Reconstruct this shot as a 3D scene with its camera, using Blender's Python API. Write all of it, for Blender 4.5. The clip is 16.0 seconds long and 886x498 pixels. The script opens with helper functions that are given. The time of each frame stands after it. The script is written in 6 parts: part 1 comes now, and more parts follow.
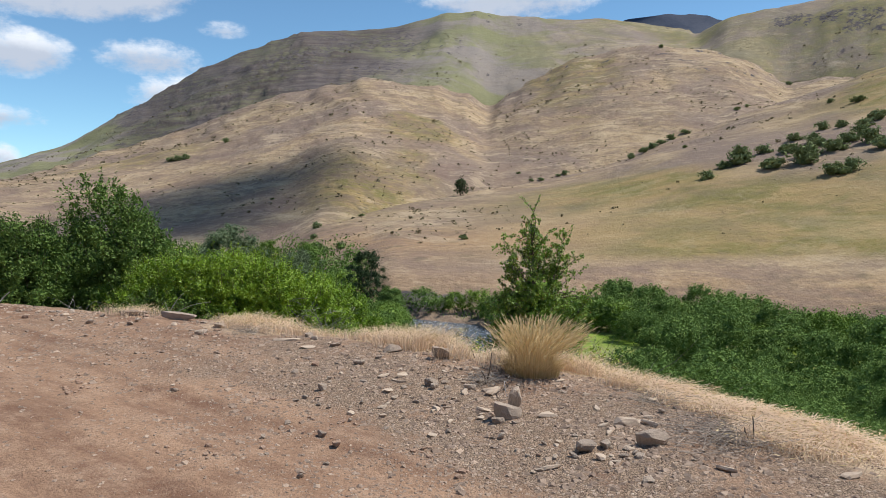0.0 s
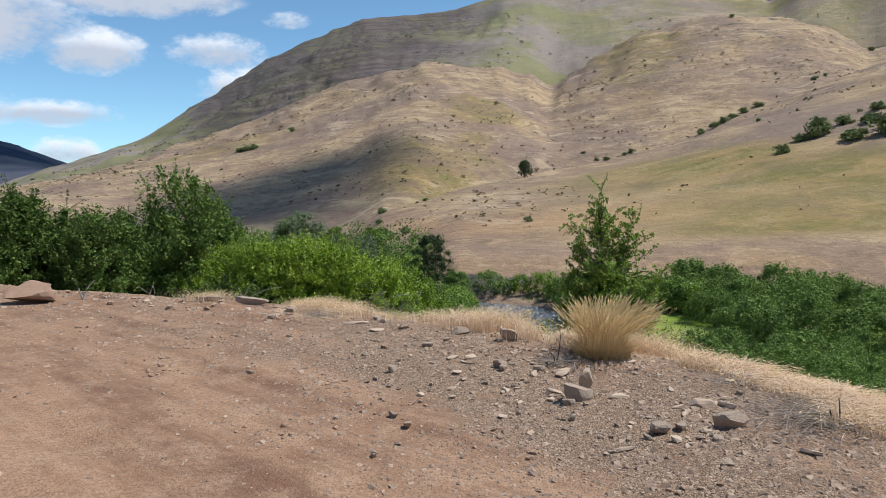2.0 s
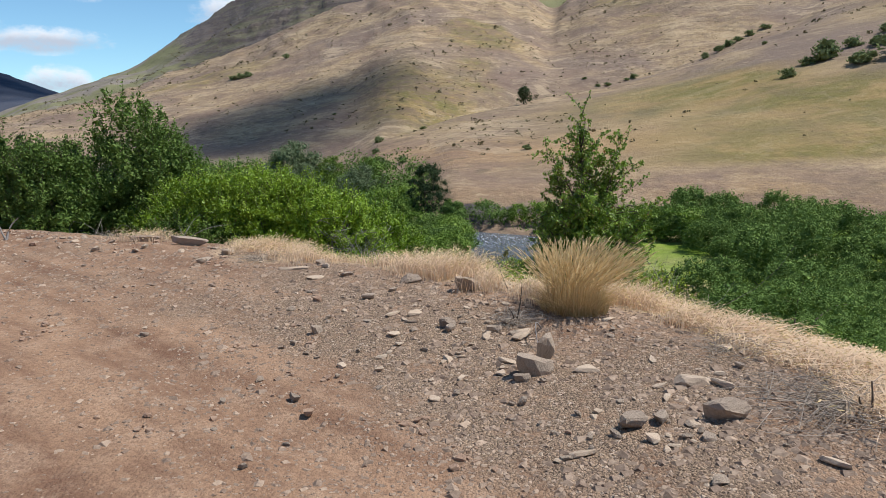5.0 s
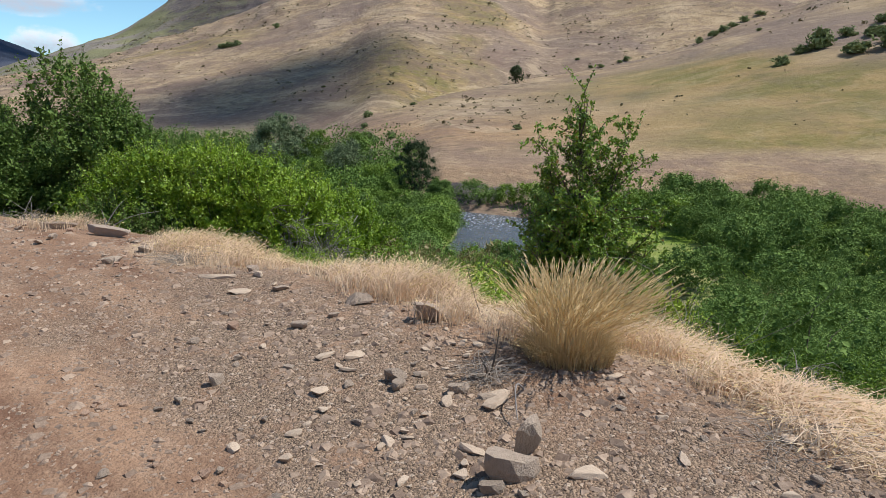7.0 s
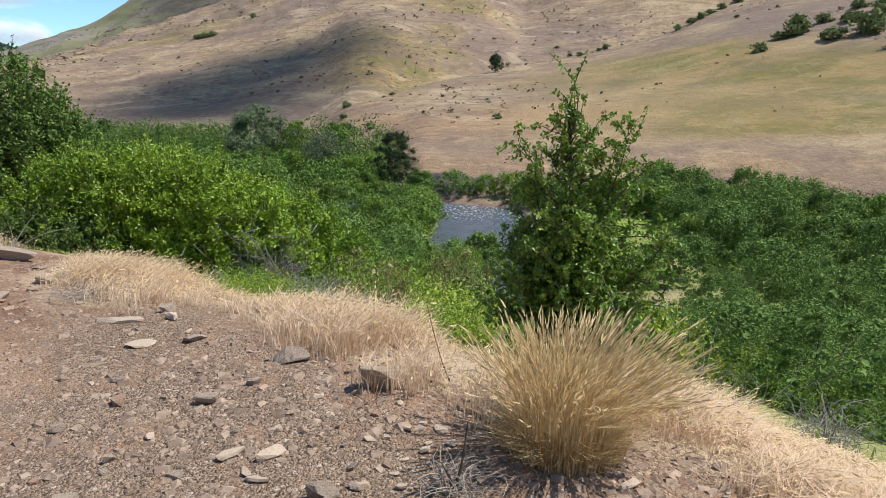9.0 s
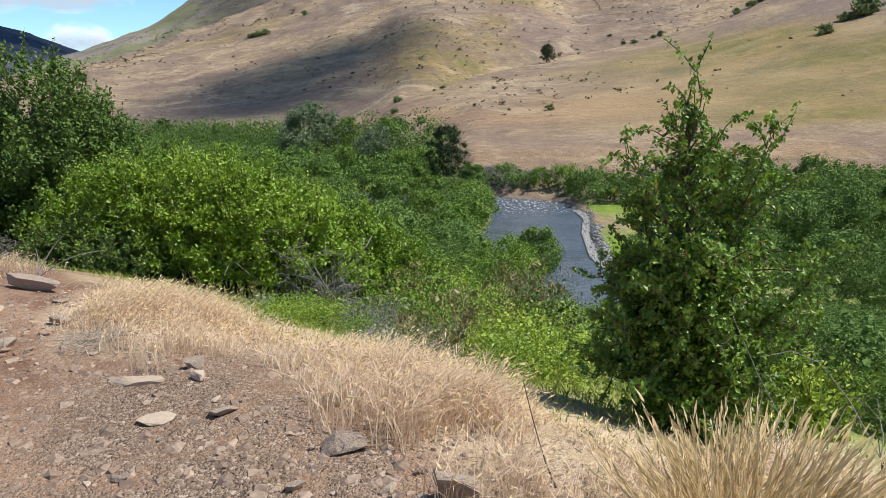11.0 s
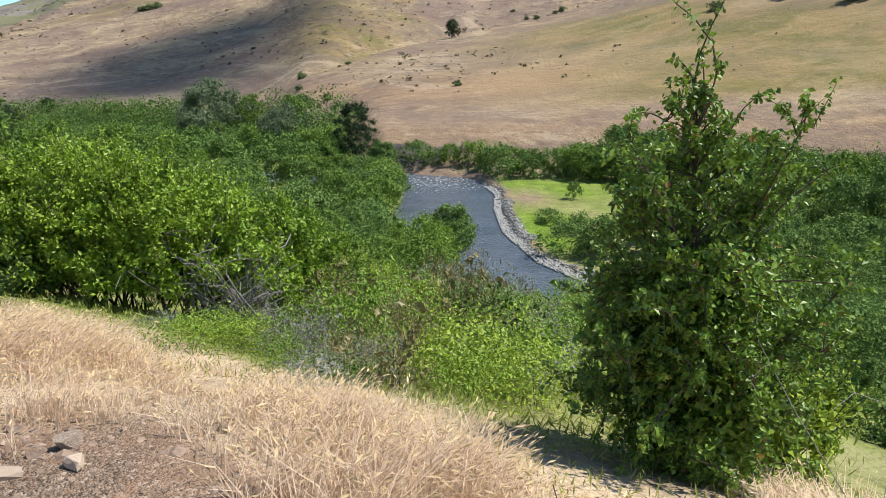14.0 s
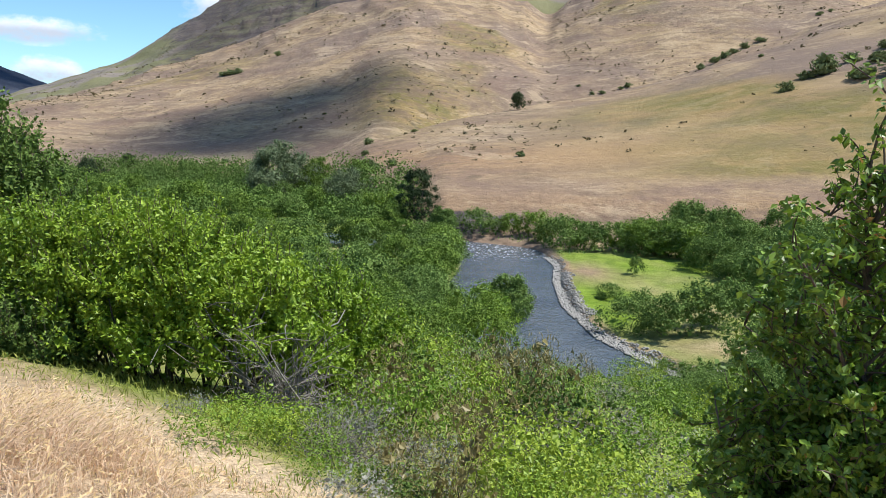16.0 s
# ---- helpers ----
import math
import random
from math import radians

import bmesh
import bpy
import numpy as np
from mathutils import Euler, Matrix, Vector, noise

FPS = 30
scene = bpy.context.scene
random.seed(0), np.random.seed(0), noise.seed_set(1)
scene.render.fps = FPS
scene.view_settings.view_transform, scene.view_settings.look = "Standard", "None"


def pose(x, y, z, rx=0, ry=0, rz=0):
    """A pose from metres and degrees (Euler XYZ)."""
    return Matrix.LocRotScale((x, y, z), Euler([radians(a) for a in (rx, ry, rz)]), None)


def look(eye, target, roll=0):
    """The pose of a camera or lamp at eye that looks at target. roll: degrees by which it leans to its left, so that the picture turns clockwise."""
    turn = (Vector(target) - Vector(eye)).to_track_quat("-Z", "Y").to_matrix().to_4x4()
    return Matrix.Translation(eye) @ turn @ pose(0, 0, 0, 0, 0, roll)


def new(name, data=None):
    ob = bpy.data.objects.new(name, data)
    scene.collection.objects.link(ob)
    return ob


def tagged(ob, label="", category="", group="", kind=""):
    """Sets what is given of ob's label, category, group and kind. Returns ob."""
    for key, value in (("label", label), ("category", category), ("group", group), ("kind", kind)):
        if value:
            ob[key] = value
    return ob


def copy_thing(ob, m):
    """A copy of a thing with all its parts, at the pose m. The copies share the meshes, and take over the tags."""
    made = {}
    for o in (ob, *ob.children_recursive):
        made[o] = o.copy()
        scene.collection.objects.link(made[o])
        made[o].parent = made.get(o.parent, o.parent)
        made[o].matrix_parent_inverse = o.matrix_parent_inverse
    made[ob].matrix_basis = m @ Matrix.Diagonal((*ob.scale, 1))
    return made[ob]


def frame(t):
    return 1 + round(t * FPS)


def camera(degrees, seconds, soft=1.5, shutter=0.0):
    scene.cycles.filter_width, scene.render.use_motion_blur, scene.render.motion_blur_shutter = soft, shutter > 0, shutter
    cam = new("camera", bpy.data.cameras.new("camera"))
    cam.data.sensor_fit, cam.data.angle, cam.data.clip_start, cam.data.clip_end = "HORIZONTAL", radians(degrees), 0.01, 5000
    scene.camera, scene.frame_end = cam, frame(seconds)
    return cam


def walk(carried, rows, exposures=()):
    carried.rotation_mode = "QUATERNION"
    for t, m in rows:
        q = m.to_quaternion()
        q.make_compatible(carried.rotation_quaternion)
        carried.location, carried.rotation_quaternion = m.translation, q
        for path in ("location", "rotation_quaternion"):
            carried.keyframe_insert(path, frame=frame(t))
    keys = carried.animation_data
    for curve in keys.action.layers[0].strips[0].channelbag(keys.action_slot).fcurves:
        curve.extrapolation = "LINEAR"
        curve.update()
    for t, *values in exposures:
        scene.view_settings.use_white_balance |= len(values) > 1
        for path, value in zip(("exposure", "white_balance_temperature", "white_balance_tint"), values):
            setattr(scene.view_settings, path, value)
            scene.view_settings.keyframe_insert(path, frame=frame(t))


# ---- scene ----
cam = camera(63.96, 16.0, soft=0.4)
PATH = [
    (0, (0.000, 0.000, 1.618), (0.000, 9.986, 1.080), 0.40),
    (0.5, (-0.030, 0.001, 1.611), (-0.260, 9.974, 0.908), 0.82),
    (1, (-0.012, 0.014, 1.607), (-0.650, 9.972, 0.942), -1.11),
    (1.5, (-0.020, 0.030, 1.606), (-0.785, 9.969, 0.818), -1.16),
    (2, (-0.016, 0.025, 1.602), (-0.926, 9.954, 0.834), -1.05),
    (2.5, (-0.011, 0.007, 1.597), (-1.281, 9.903, 0.916), -2.32),
    (3, (0.092, 0.061, 1.588), (-1.908, 9.816, 0.670), -2.00),
    (3.5, (0.183, 0.328, 1.576), (-1.311, 10.153, 0.462), -0.87),
    (4, (0.184, 0.601, 1.584), (-0.708, 10.450, 0.100), -1.97),
    (4.2, (0.212, 0.710, 1.560), (-0.702, 10.529, -0.098), -2.98),
    (6.3, (0.450, 2.313, 1.519), (-0.462, 12.095, -0.347), 1.81),
    (6.5, (0.420, 2.443, 1.539), (-0.497, 12.181, -0.544), 1.02),
    (7, (0.415, 2.747, 1.530), (-0.312, 12.504, -0.537), 0.52),
    (7.5, (0.377, 3.014, 1.545), (-0.212, 12.760, -0.616), -0.43),
    (8, (0.437, 3.348, 1.536), (-0.566, 13.072, -0.572), 0.25),
    (8.5, (0.466, 3.602, 1.547), (-0.811, 13.204, -0.936), -0.61),
    (8.7, (0.477, 3.724, 1.555), (0.016, 13.469, -0.638), 0.07),
    (10.8, (0.292, 4.792, 1.607), (-0.796, 14.438, -0.794), -1.44),
    (11, (0.237, 4.891, 1.603), (-0.961, 14.551, -0.690), -1.45),
    (11.5, (0.152, 5.133, 1.594), (-1.735, 14.734, -0.469), -4.00),
    (11.6, (0.146, 5.166, 1.586), (-2.236, 14.683, -0.348), -4.38),
    (11.7, (0.134, 5.240, 1.604), (-1.780, 14.773, -0.731), -3.54),
    (12, (0.033, 5.382, 1.585), (-1.926, 14.904, -0.759), -2.67),
    (12.3, (-0.027, 5.474, 1.573), (-1.729, 15.113, -0.478), -1.38),
    (12.5, (-0.108, 5.535, 1.591), (-1.182, 15.273, -0.411), 2.12),
    (13, (-0.151, 5.655, 1.587), (-0.680, 15.341, -0.841), 0.79),
    (13.5, (-0.120, 5.717, 1.596), (-0.046, 15.425, -0.800), -0.75),
    (14, (-0.069, 5.782, 1.591), (-0.025, 15.428, -1.045), -1.55),
    (14.5, (-0.108, 5.969, 1.587), (-0.598, 15.672, -0.781), -2.06),
    (15, (-0.192, 6.188, 1.558), (0.454, 15.846, -0.955), 0.43),
    (15.5, (-0.232, 6.263, 1.570), (-0.048, 16.000, -0.700), -1.41),
    (16, (-0.188, 6.500, 1.574), (-0.935, 16.324, -0.137), 0.35),
]
walk(cam, [(t, look(eye, aim, roll)) for t, eye, aim, roll in PATH],
     [(0, 0.24), (4.2, 0.24), (6.4, 0.16), (7.5, 0.33), (8.6, 0.38), (11, 0.39), (13, 0.47), (16, 0.50)])

# ---- daylight ----
SUN_AZ, SUN_EL = 82.0, 58.0      # degrees: right of the +y axis, above the horizon
sun_way = Vector((math.sin(radians(SUN_AZ)) * math.cos(radians(SUN_EL)),
                  math.cos(radians(SUN_AZ)) * math.cos(radians(SUN_EL)), math.sin(radians(SUN_EL))))
sun = new("sun", bpy.data.lights.new("sun", "SUN"))
sun.data.energy, sun.data.angle, sun.data.color = 4.6, radians(0.8), (1.0, 0.96, 0.89)
sun.matrix_world = look((0, 0, 50), Vector((0, 0, 50)) - sun_way)


class Nodes:
    """Short hand for node trees."""

    def __init__(self, tree):
        self.tree = tree

    def add(self, kind, **values):
        node = self.tree.nodes.new(kind)
        for key, value in values.items():
            if key in node.inputs:
                self.put(node, key, value)
        return node

    def put(self, node, key, value):
        if isinstance(value, bpy.types.NodeSocket):
            self.tree.links.new(value, node.inputs[key])
        else:
            node.inputs[key].default_value = value

    def math(self, op, a, b=0.0, clamp=False):
        node = self.tree.nodes.new("ShaderNodeMath")
        node.operation, node.use_clamp = op, clamp
        self.put(node, 0, a), self.put(node, 1, b)
        return node.outputs[0]

    def mix(self, fac, a, b, blend="MIX"):
        node = self.tree.nodes.new("ShaderNodeMix")
        node.data_type, node.blend_type = "RGBA", blend
        self.put(node, 0, fac), self.put(node, 6, a), self.put(node, 7, b)
        return node.outputs[2]

    def noise(self, vec, scale, detail=4.0, rough=0.55, warp=0.0):
        node = self.add("ShaderNodeTexNoise", Vector=vec, Scale=scale, Detail=detail, Roughness=rough, Distortion=warp)
        return node.outputs["Fac"]

    def ramp(self, fac, lo, hi):
        node = self.tree.nodes.new("ShaderNodeMapRange")
        node.interpolation_type = "SMOOTHSTEP"
        self.put(node, 0, fac), self.put(node, 1, lo), self.put(node, 2, hi)
        return node.outputs[0]


def rgb(r, g, b):
    return (r, g, b, 1.0)


# Sky with the scattered fair-weather clouds.
world = bpy.data.worlds.new("sky")
scene.world = world
world.use_nodes = True
wn = Nodes(world.node_tree)
back = world.node_tree.nodes["Background"]
sky = wn.tree.nodes.new("ShaderNodeTexSky")
sky.sky_type, sky.sun_disc = "NISHITA", False
sky.sun_elevation, sky.sun_rotation = radians(SUN_EL), radians(SUN_AZ)
sky.air_density, sky.dust_density, sky.ozone_density, sky.altitude = 1.0, 0.05, 1.6, 2200
way = wn.tree.nodes.new("ShaderNodeTexCoord").outputs["Generated"]
split = wn.add("ShaderNodeSeparateXYZ", Vector=way)
wx, wy, wz = split.outputs
azim = wn.math("MULTIPLY", wn.math("ARCTAN2", wx, wy), 57.2958)
elev = wn.math("MULTIPLY", wn.math("ARCSINE", wz), 57.2958)
flat = wn.add("ShaderNodeCombineXYZ", X=azim, Y=wn.math("MULTIPLY", elev, 1.7), Z=0.0).outputs[0]
puff = wn.noise(flat, 0.22, 7.0, 0.6)
wisp = wn.noise(flat, 0.75, 6.0, 0.65)
# (azimuth, elevation, half width, half height, thickness) of each cloud
CLOUDS = [
    (-28.0, 15.8, 10.0, 3.0, 2.1), (-22.3, 11.0, 4.2, 1.5, 0.95), (-20.3, 8.4, 4.4, 1.9, 0.95), (-31.0, 10.6, 4.4, 1.9, 1.2),
    (-33.6, 6.2, 5.2, 1.1, 1.1), (-42.0, 13.0, 12.0, 4.6, 1.7), (-39.5, 6.4, 5.5, 1.6, 1.0), (-33.0, 3.5, 2.6, 1.3, 0.95),
    (4.8, 16.1, 8.5, 1.5, 1.2), (-17.0, 13.4, 2.2, 0.8, 0.6), (-50.0, 17.0, 7.0, 3.0, 1.2), (-60.0, 14.0, 12.0, 4.0, 1.2),
    (40.0, 24.0, 14.0, 4.0, 1.2), (75.0, 16.0, 13.0, 4.0, 1.2), (0.0, 38.0, 14.0, 5.0, 1.0), (-120.0, 20.0, 18.0, 5.0, 1.2),
    (150.0, 22.0, 20.0, 6.0, 1.2)]
cover, shade = None, None
for az0, el0, ha, he, thick in CLOUDS:
    da = wn.math("DIVIDE", wn.math("SUBTRACT", azim, az0), ha)
    de = wn.math("DIVIDE", wn.math("SUBTRACT", elev, el0), he)
    d2 = wn.math("ADD", wn.math("MULTIPLY", da, da), wn.math("MULTIPLY", de, de))
    body = wn.math("MULTIPLY", wn.math("SUBTRACT", 1.0, d2, clamp=True), thick)
    base = wn.math("MULTIPLY", body, wn.math("SUBTRACT", 0.65, de, clamp=True))
    cover = body if cover is None else wn.math("MAXIMUM", cover, body)
    shade = base if shade is None else wn.math("MAXIMUM", shade, base)
ragged = wn.math("ADD", wn.math("MULTIPLY", wn.math("SUBTRACT", puff, 0.5), 2.3), wn.math("MULTIPLY", wn.math("SUBTRACT", wisp, 0.5), 1.5))
some = wn.ramp(cover, 0.0, 0.25)
mask = wn.math("MULTIPLY", wn.ramp(wn.math("ADD", cover, ragged), 0.05, 1.25), some)
white = wn.mix(wn.ramp(wn.math("ADD", shade, wn.math("MULTIPLY", wn.math("SUBTRACT", wisp, 0.5), 0.5)), 0.05, 0.75), rgb(6.6, 7.0, 7.6), rgb(3.9, 4.4, 5.3))
clear_sky = wn.mix(1.0, sky.outputs[0], rgb(0.80, 1.03, 1.06), "MULTIPLY")
wn.put(back, "Color", wn.mix(mask, clear_sky, white))
back.inputs["Strength"].default_value = 0.12


# ---- lie of the land ----
def lattice(ix, iy, seed):
    h = (ix.astype(np.int64) * 374761393 + iy.astype(np.int64) * 668265263 + seed * 974634777) & 0xFFFFFFFF
    h = ((h ^ (h >> 13)) * 1274126177) & 0xFFFFFFFF
    return ((h ^ (h >> 16)) & 0xFFFF) / 65535.0


def vnoise(x, y, seed=0):
    """Smooth value noise in -1..1."""
    fx, fy = np.floor(x), np.floor(y)
    tx, ty = x - fx, y - fy
    tx, ty = tx * tx * (3 - 2 * tx), ty * ty * (3 - 2 * ty)
    a, b = lattice(fx, fy, seed), lattice(fx + 1, fy, seed)
    c, d = lattice(fx, fy + 1, seed), lattice(fx + 1, fy + 1, seed)
    return 2 * ((a * (1 - tx) + b * tx) * (1 - ty) + (c * (1 - tx) + d * tx) * ty) - 1


def fbm(x, y, size, octaves=4, seed=0, gain=0.5):
    out, amp = 0.0, 1.0
    for k in range(octaves):
        out = out + amp * vnoise(x / size + 17.3 * k, y / size - 9.1 * k, seed + k)
        size, amp = size / 2.03, amp * gain
    return out


def step(v, lo, hi):
    t = np.clip((v - lo) / (hi - lo), 0, 1)
    return t * t * (3 - 2 * t)


def line_side(x, y, points):
    """Distance from a polyline, positive on its left-hand side, and how far along it."""
    best, sign, along, done = np.full(np.shape(x), 1e9), np.ones(np.shape(x)), np.zeros(np.shape(x)), 0.0
    for (ax, ay), (bx, by) in zip(points[:-1], points[1:]):
        dx, dy = bx - ax, by - ay
        ll = math.hypot(dx, dy)
        t = np.clip(((x - ax) * dx + (y - ay) * dy) / ll**2, 0, 1)
        d = np.hypot(x - ax - t * dx, y - ay - t * dy)
        near = d < best
        side = np.where(dx * (y - ay) - dy * (x - ax) > 0, 1.0, -1.0)
        best, sign, along = np.where(near, d, best), np.where(near, side, sign), np.where(near, done + t * ll, along)
        done += ll
    return best * sign, along


# The rim of the pull-out, where gravel gives way to dry grass, and the river's middle.
RIM = [(400, -560), (40, -150), (12, -16), (5.5, -1.5), (3.6, 2.2), (2.9, 3.5), (2.45, 4.5), (2.1, 5.4), (1.7, 6.0), (1.25, 6.55), (0.6, 7.05), (0.0, 7.6), (-1.1, 8.35),
       (-2.2, 8.9), (-3.4, 9.8), (-4.7, 10.5), (-8.0, 11.6), (-12, 13.3), (-30, 22), (-80, 42), (-700, 190)]
RIM = RIM[::-1]
RIVER = [(160, 20), (60, 33), (34, 37), (19, 43), (8.6, 53), (3.3, 64), (1.0, 76), (0.9, 88), (1.8, 98), (0.2, 107), (-7, 111.5), (-20, 114.5), (-45, 121), (-80, 136), (-130, 160), (-300, 210)]
RIVER_Z = -16.4


def rim(x, y):
    return line_side(np.asarray(x, float), np.asarray(y, float), RIM)[0]


def river(x, y):
    return np.abs(line_side(np.asarray(x, float), np.asarray(y, float), RIVER)[0])


def near_land(x, y):
    s = rim(x, y)
    drop = np.interp(s, [-900, -60, -18, -2.0, -1.0, -0.3, 0.4, 1.6, 4, 8, 14, 25, 40, 46, 56, 80],
                     [260, 16, 0.5, 0.0, 0.05, 0.09, 0.02, -0.42, -1.5, -3.1, -5.2, -9.0, -13.4, -14.9, -15.7, -15.8])
    out = step(s, 2, 8)
    z = drop + out * (0.25 * fbm(x, y, 6, 3, 5) + step(s, 10, 30) * 0.5 * fbm(x, y, 22, 2, 6))
    # wheel tracks and small swells on the dirt
    lot = 1 - step(s, -2.2, -0.6)
    z = z + 0.03 * fbm(x, y, 2.6, 3, 9) * (1 - out)
    track = (x * 0.55 + y * 0.83) + 0.25 * np.sin(x * 0.5)
    rut = (x + 3.35) * 0.90 - (y - 6.3) * -0.43
    along = np.exp(-(((x + 3.35) * -0.43 + (y - 6.3) * 0.90) / 0.8) ** 4)
    z = z - along * 0.02 * np.exp(-((rut + 0.08) / 0.14) ** 2)
    z = z + lot * 0.012 * fbm(x, y, 0.35, 3, 15)
    z = z - lot * 0.03 * np.exp(-((track - 3.3) / 0.22) ** 2) - lot * 0.03 * np.exp(-((track - 1.7) / 0.22) ** 2)
    bed = river(x, y)
    return z + (np.minimum(z, RIVER_Z - 0.9) - z) * (1 - step(bed, 5.2, 7.4)) * step(s, 20, 30)


# Lines across the far country as (azimuth, distance, height angle): foot of the far side, lip of the bench,
# its crest, the middle spurs and the skyline.
LIP = [(-60, 285, -3.1), (-32, 265, -3.3), (-22, 246, -3.6), (-15, 214, -4.0), (-10, 168, -4.7), (-4.3, 134, -5.35), (4, 131, -5.3), (12, 131, -5.25), (22, 134, -5.1), (32, 138, -4.9), (60, 150, -4.6)]
CREST = [(-60, 420, -0.6), (-32, 380, -0.2), (-22, 345, -1.0), (-15, 285, -2.2), (-12, 250, -2.1), (-10.1, 240, -1.35), (-7.4, 250, -0.6), (-3.8, 280, 0.45), (1.15, 315, 1.3), (5.2, 335, 2.0), (9.7, 355, 3.0),
         (14.6, 385, 4.5), (18.1, 405, 5.8), (23.6, 435, 7.5), (27, 455, 8.5), (31.6, 480, 10.0), (45, 520, 12)]
SPUR = [(-60, 900, 0.0), (-45, 860, 0.0), (-39, 820, 0.25), (-32, 790, 2.1), (-26.7, 770, 3.9), (-20, 745, 6.1), (-13.6, 725, 8.75), (-10, 710, 9.85), (-6.6, 700, 10.45), (-3.9, 705, 10.1), (-0.3, 720, 9.9),
        (1.8, 740, 9.4), (3.7, 770, 8.55), (6.5, 800, 9.95), (9.8, 830, 11.45), (11.7, 840, 11.9), (14.3, 850, 12.55), (16.8, 850, 12.6), (20, 860, 12.0), (22.4, 870, 11.35), (23.9, 880, 10.3), (25.6, 890, 9.05),
        (28, 880, 9.3), (32, 880, 9.3), (60, 900, 9)]
SKYLINE = [(-60, 1500, 0.5), (-45, 1450, 0.3), (-39.2, 1400, 0.4), (-33.2, 1380, 2.85), (-29.3, 1370, 4.2), (-27, 1360, 5.15), (-24.8, 1350, 6.55), (-22.5, 1340, 7.95), (-19.1, 1330, 10.5), (-15.6, 1320, 12.4),
           (-12.7, 1320, 13.35), (-10.7, 1320, 13.95), (-6.6, 1330, 13.95), (-4.3, 1330, 14.35), (-2.3, 1330, 14.75), (0.1, 1320, 15.6), (2.4, 1320, 15.7), (5.1, 1340, 15.25), (8.2, 1360, 14.95), (13.4, 1400, 14.5),
           (17, 1420, 13.7), (19.3, 1400, 13.2), (21.3, 1300, 14.2), (24.9, 1260, 14.7), (27.4, 1250, 14.85), (32, 1250, 15.2), (60, 1300, 14)]
BEYOND = [(-70, 2700, 4.5), (-47, 2700, 5.2), (-42, 2700, 5.15), (-40, 2700, 4.95), (-38, 2700, 4.65), (-36, 2700, 4.1), (-33.2, 2700, 2.95), (-30, 2700, 1.4), (-10, 2500, 6), (11, 2300, 13.8), (14, 2250, 14.75), (17.1, 2250, 15.05),
          (19.5, 2250, 14.75), (21.3, 2250, 14.2), (25, 2300, 12), (60, 2500, 8)]


def band(points, az):
    a, r, e = np.array(points, float).T
    rr = np.interp(az, a, r)
    return rr, 1.6 + rr * np.tan(np.radians(np.interp(az, a, e)))


AZ_STEP, R_MIN, R_MAX, R_COUNT = 0.2, 100.0, 4600.0, 340
AZ_AXIS = np.arange(-80, 80.01, AZ_STEP)
R_AXIS = np.geomspace(R_MIN, R_MAX, R_COUNT)


def far_grid():
    az, lr = np.meshgrid(AZ_AXIS, R_AXIS, indexing="ij")
    lip_r, lip_z = band(LIP, AZ_AXIS)
    crest_r, crest_z = band(CREST, AZ_AXIS)
    spur_r, spur_z = band(SPUR, AZ_AXIS)
    sky_r, sky_z = band(SKYLINE, AZ_AXIS)
    far_r, far_z = band(BEYOND, AZ_AXIS)
    bench = step(AZ_AXIS, -13, -6)
    foot_r = lip_r - 12 * bench - 4
    rows_r = [foot_r - 60, foot_r, lip_r, crest_r, crest_r * (1.03 + 0.10 * bench), spur_r * 0.86, spur_r, spur_r * 1.1, sky_r * 0.93, sky_r, sky_r * 1.2, far_r * 0.8, far_r, far_r * 1.35, far_r * 0 + R_MAX]
    behind = crest_z - bench * (2 + 0.010 * crest_r * step(AZ_AXIS, 5, 30)) + (1 - bench) * 0.03 * crest_r * 0.2
    rows_z = [foot_r * 0 - 15.8, foot_r * 0 - 15.8, lip_z, crest_z, behind, behind + 0.74 * (spur_z - behind), spur_z, spur_z * 0.94 - 4, spur_z + 0.80 * (sky_z - spur_z), sky_z, sky_z * 0.8,
              far_z * 0.55, far_z, far_z * 0.5, far_z * 0 + 60]
    z = np.empty_like(az)
    for i in range(len(AZ_AXIS)):
        z[i] = np.interp(R_AXIS, [row[i] for row in rows_r], [row[i] for row in rows_z])
    for _ in range(2):
        pad = np.pad(z, ((0, 0), (1, 1)), mode="edge")
        z = 0.25 * pad[:, :-2] + 0.5 * z + 0.25 * pad[:, 2:]
        pad = np.pad(z, ((1, 1), (0, 0)), mode="edge")
        z = 0.25 * pad[:-2] + 0.5 * z + 0.25 * pad[2:]
    # the left flank runs on smoothly, with no nose
    broad, half = z, 30
    for _ in range(3):
        run = np.cumsum(np.pad(broad, ((half + 1, half), (0, 0)), mode="edge"), axis=0)
        broad = (run[2 * half + 1:] - run[:-2 * half - 1]) / (2 * half + 1)
    flank = step(-az, 7, 13) * step(lr, 225, 300) * (1 - step(lr, 560, 700))
    return z + (broad - z) * flank


FAR = far_grid()
LEDGE_H = 17.0


def ledges(z, x, y):
    """Broken bands of basalt: 0..1 where the rock crops out."""
    lev = (z + 5 * fbm(x, y, 160, 2, 41)) / LEDGE_H
    edge = np.exp(-(((lev - np.floor(lev)) - 0.5) / 0.13) ** 2)
    return edge * step(fbm(x, y, 110, 3, 43), 0.0, 0.5)


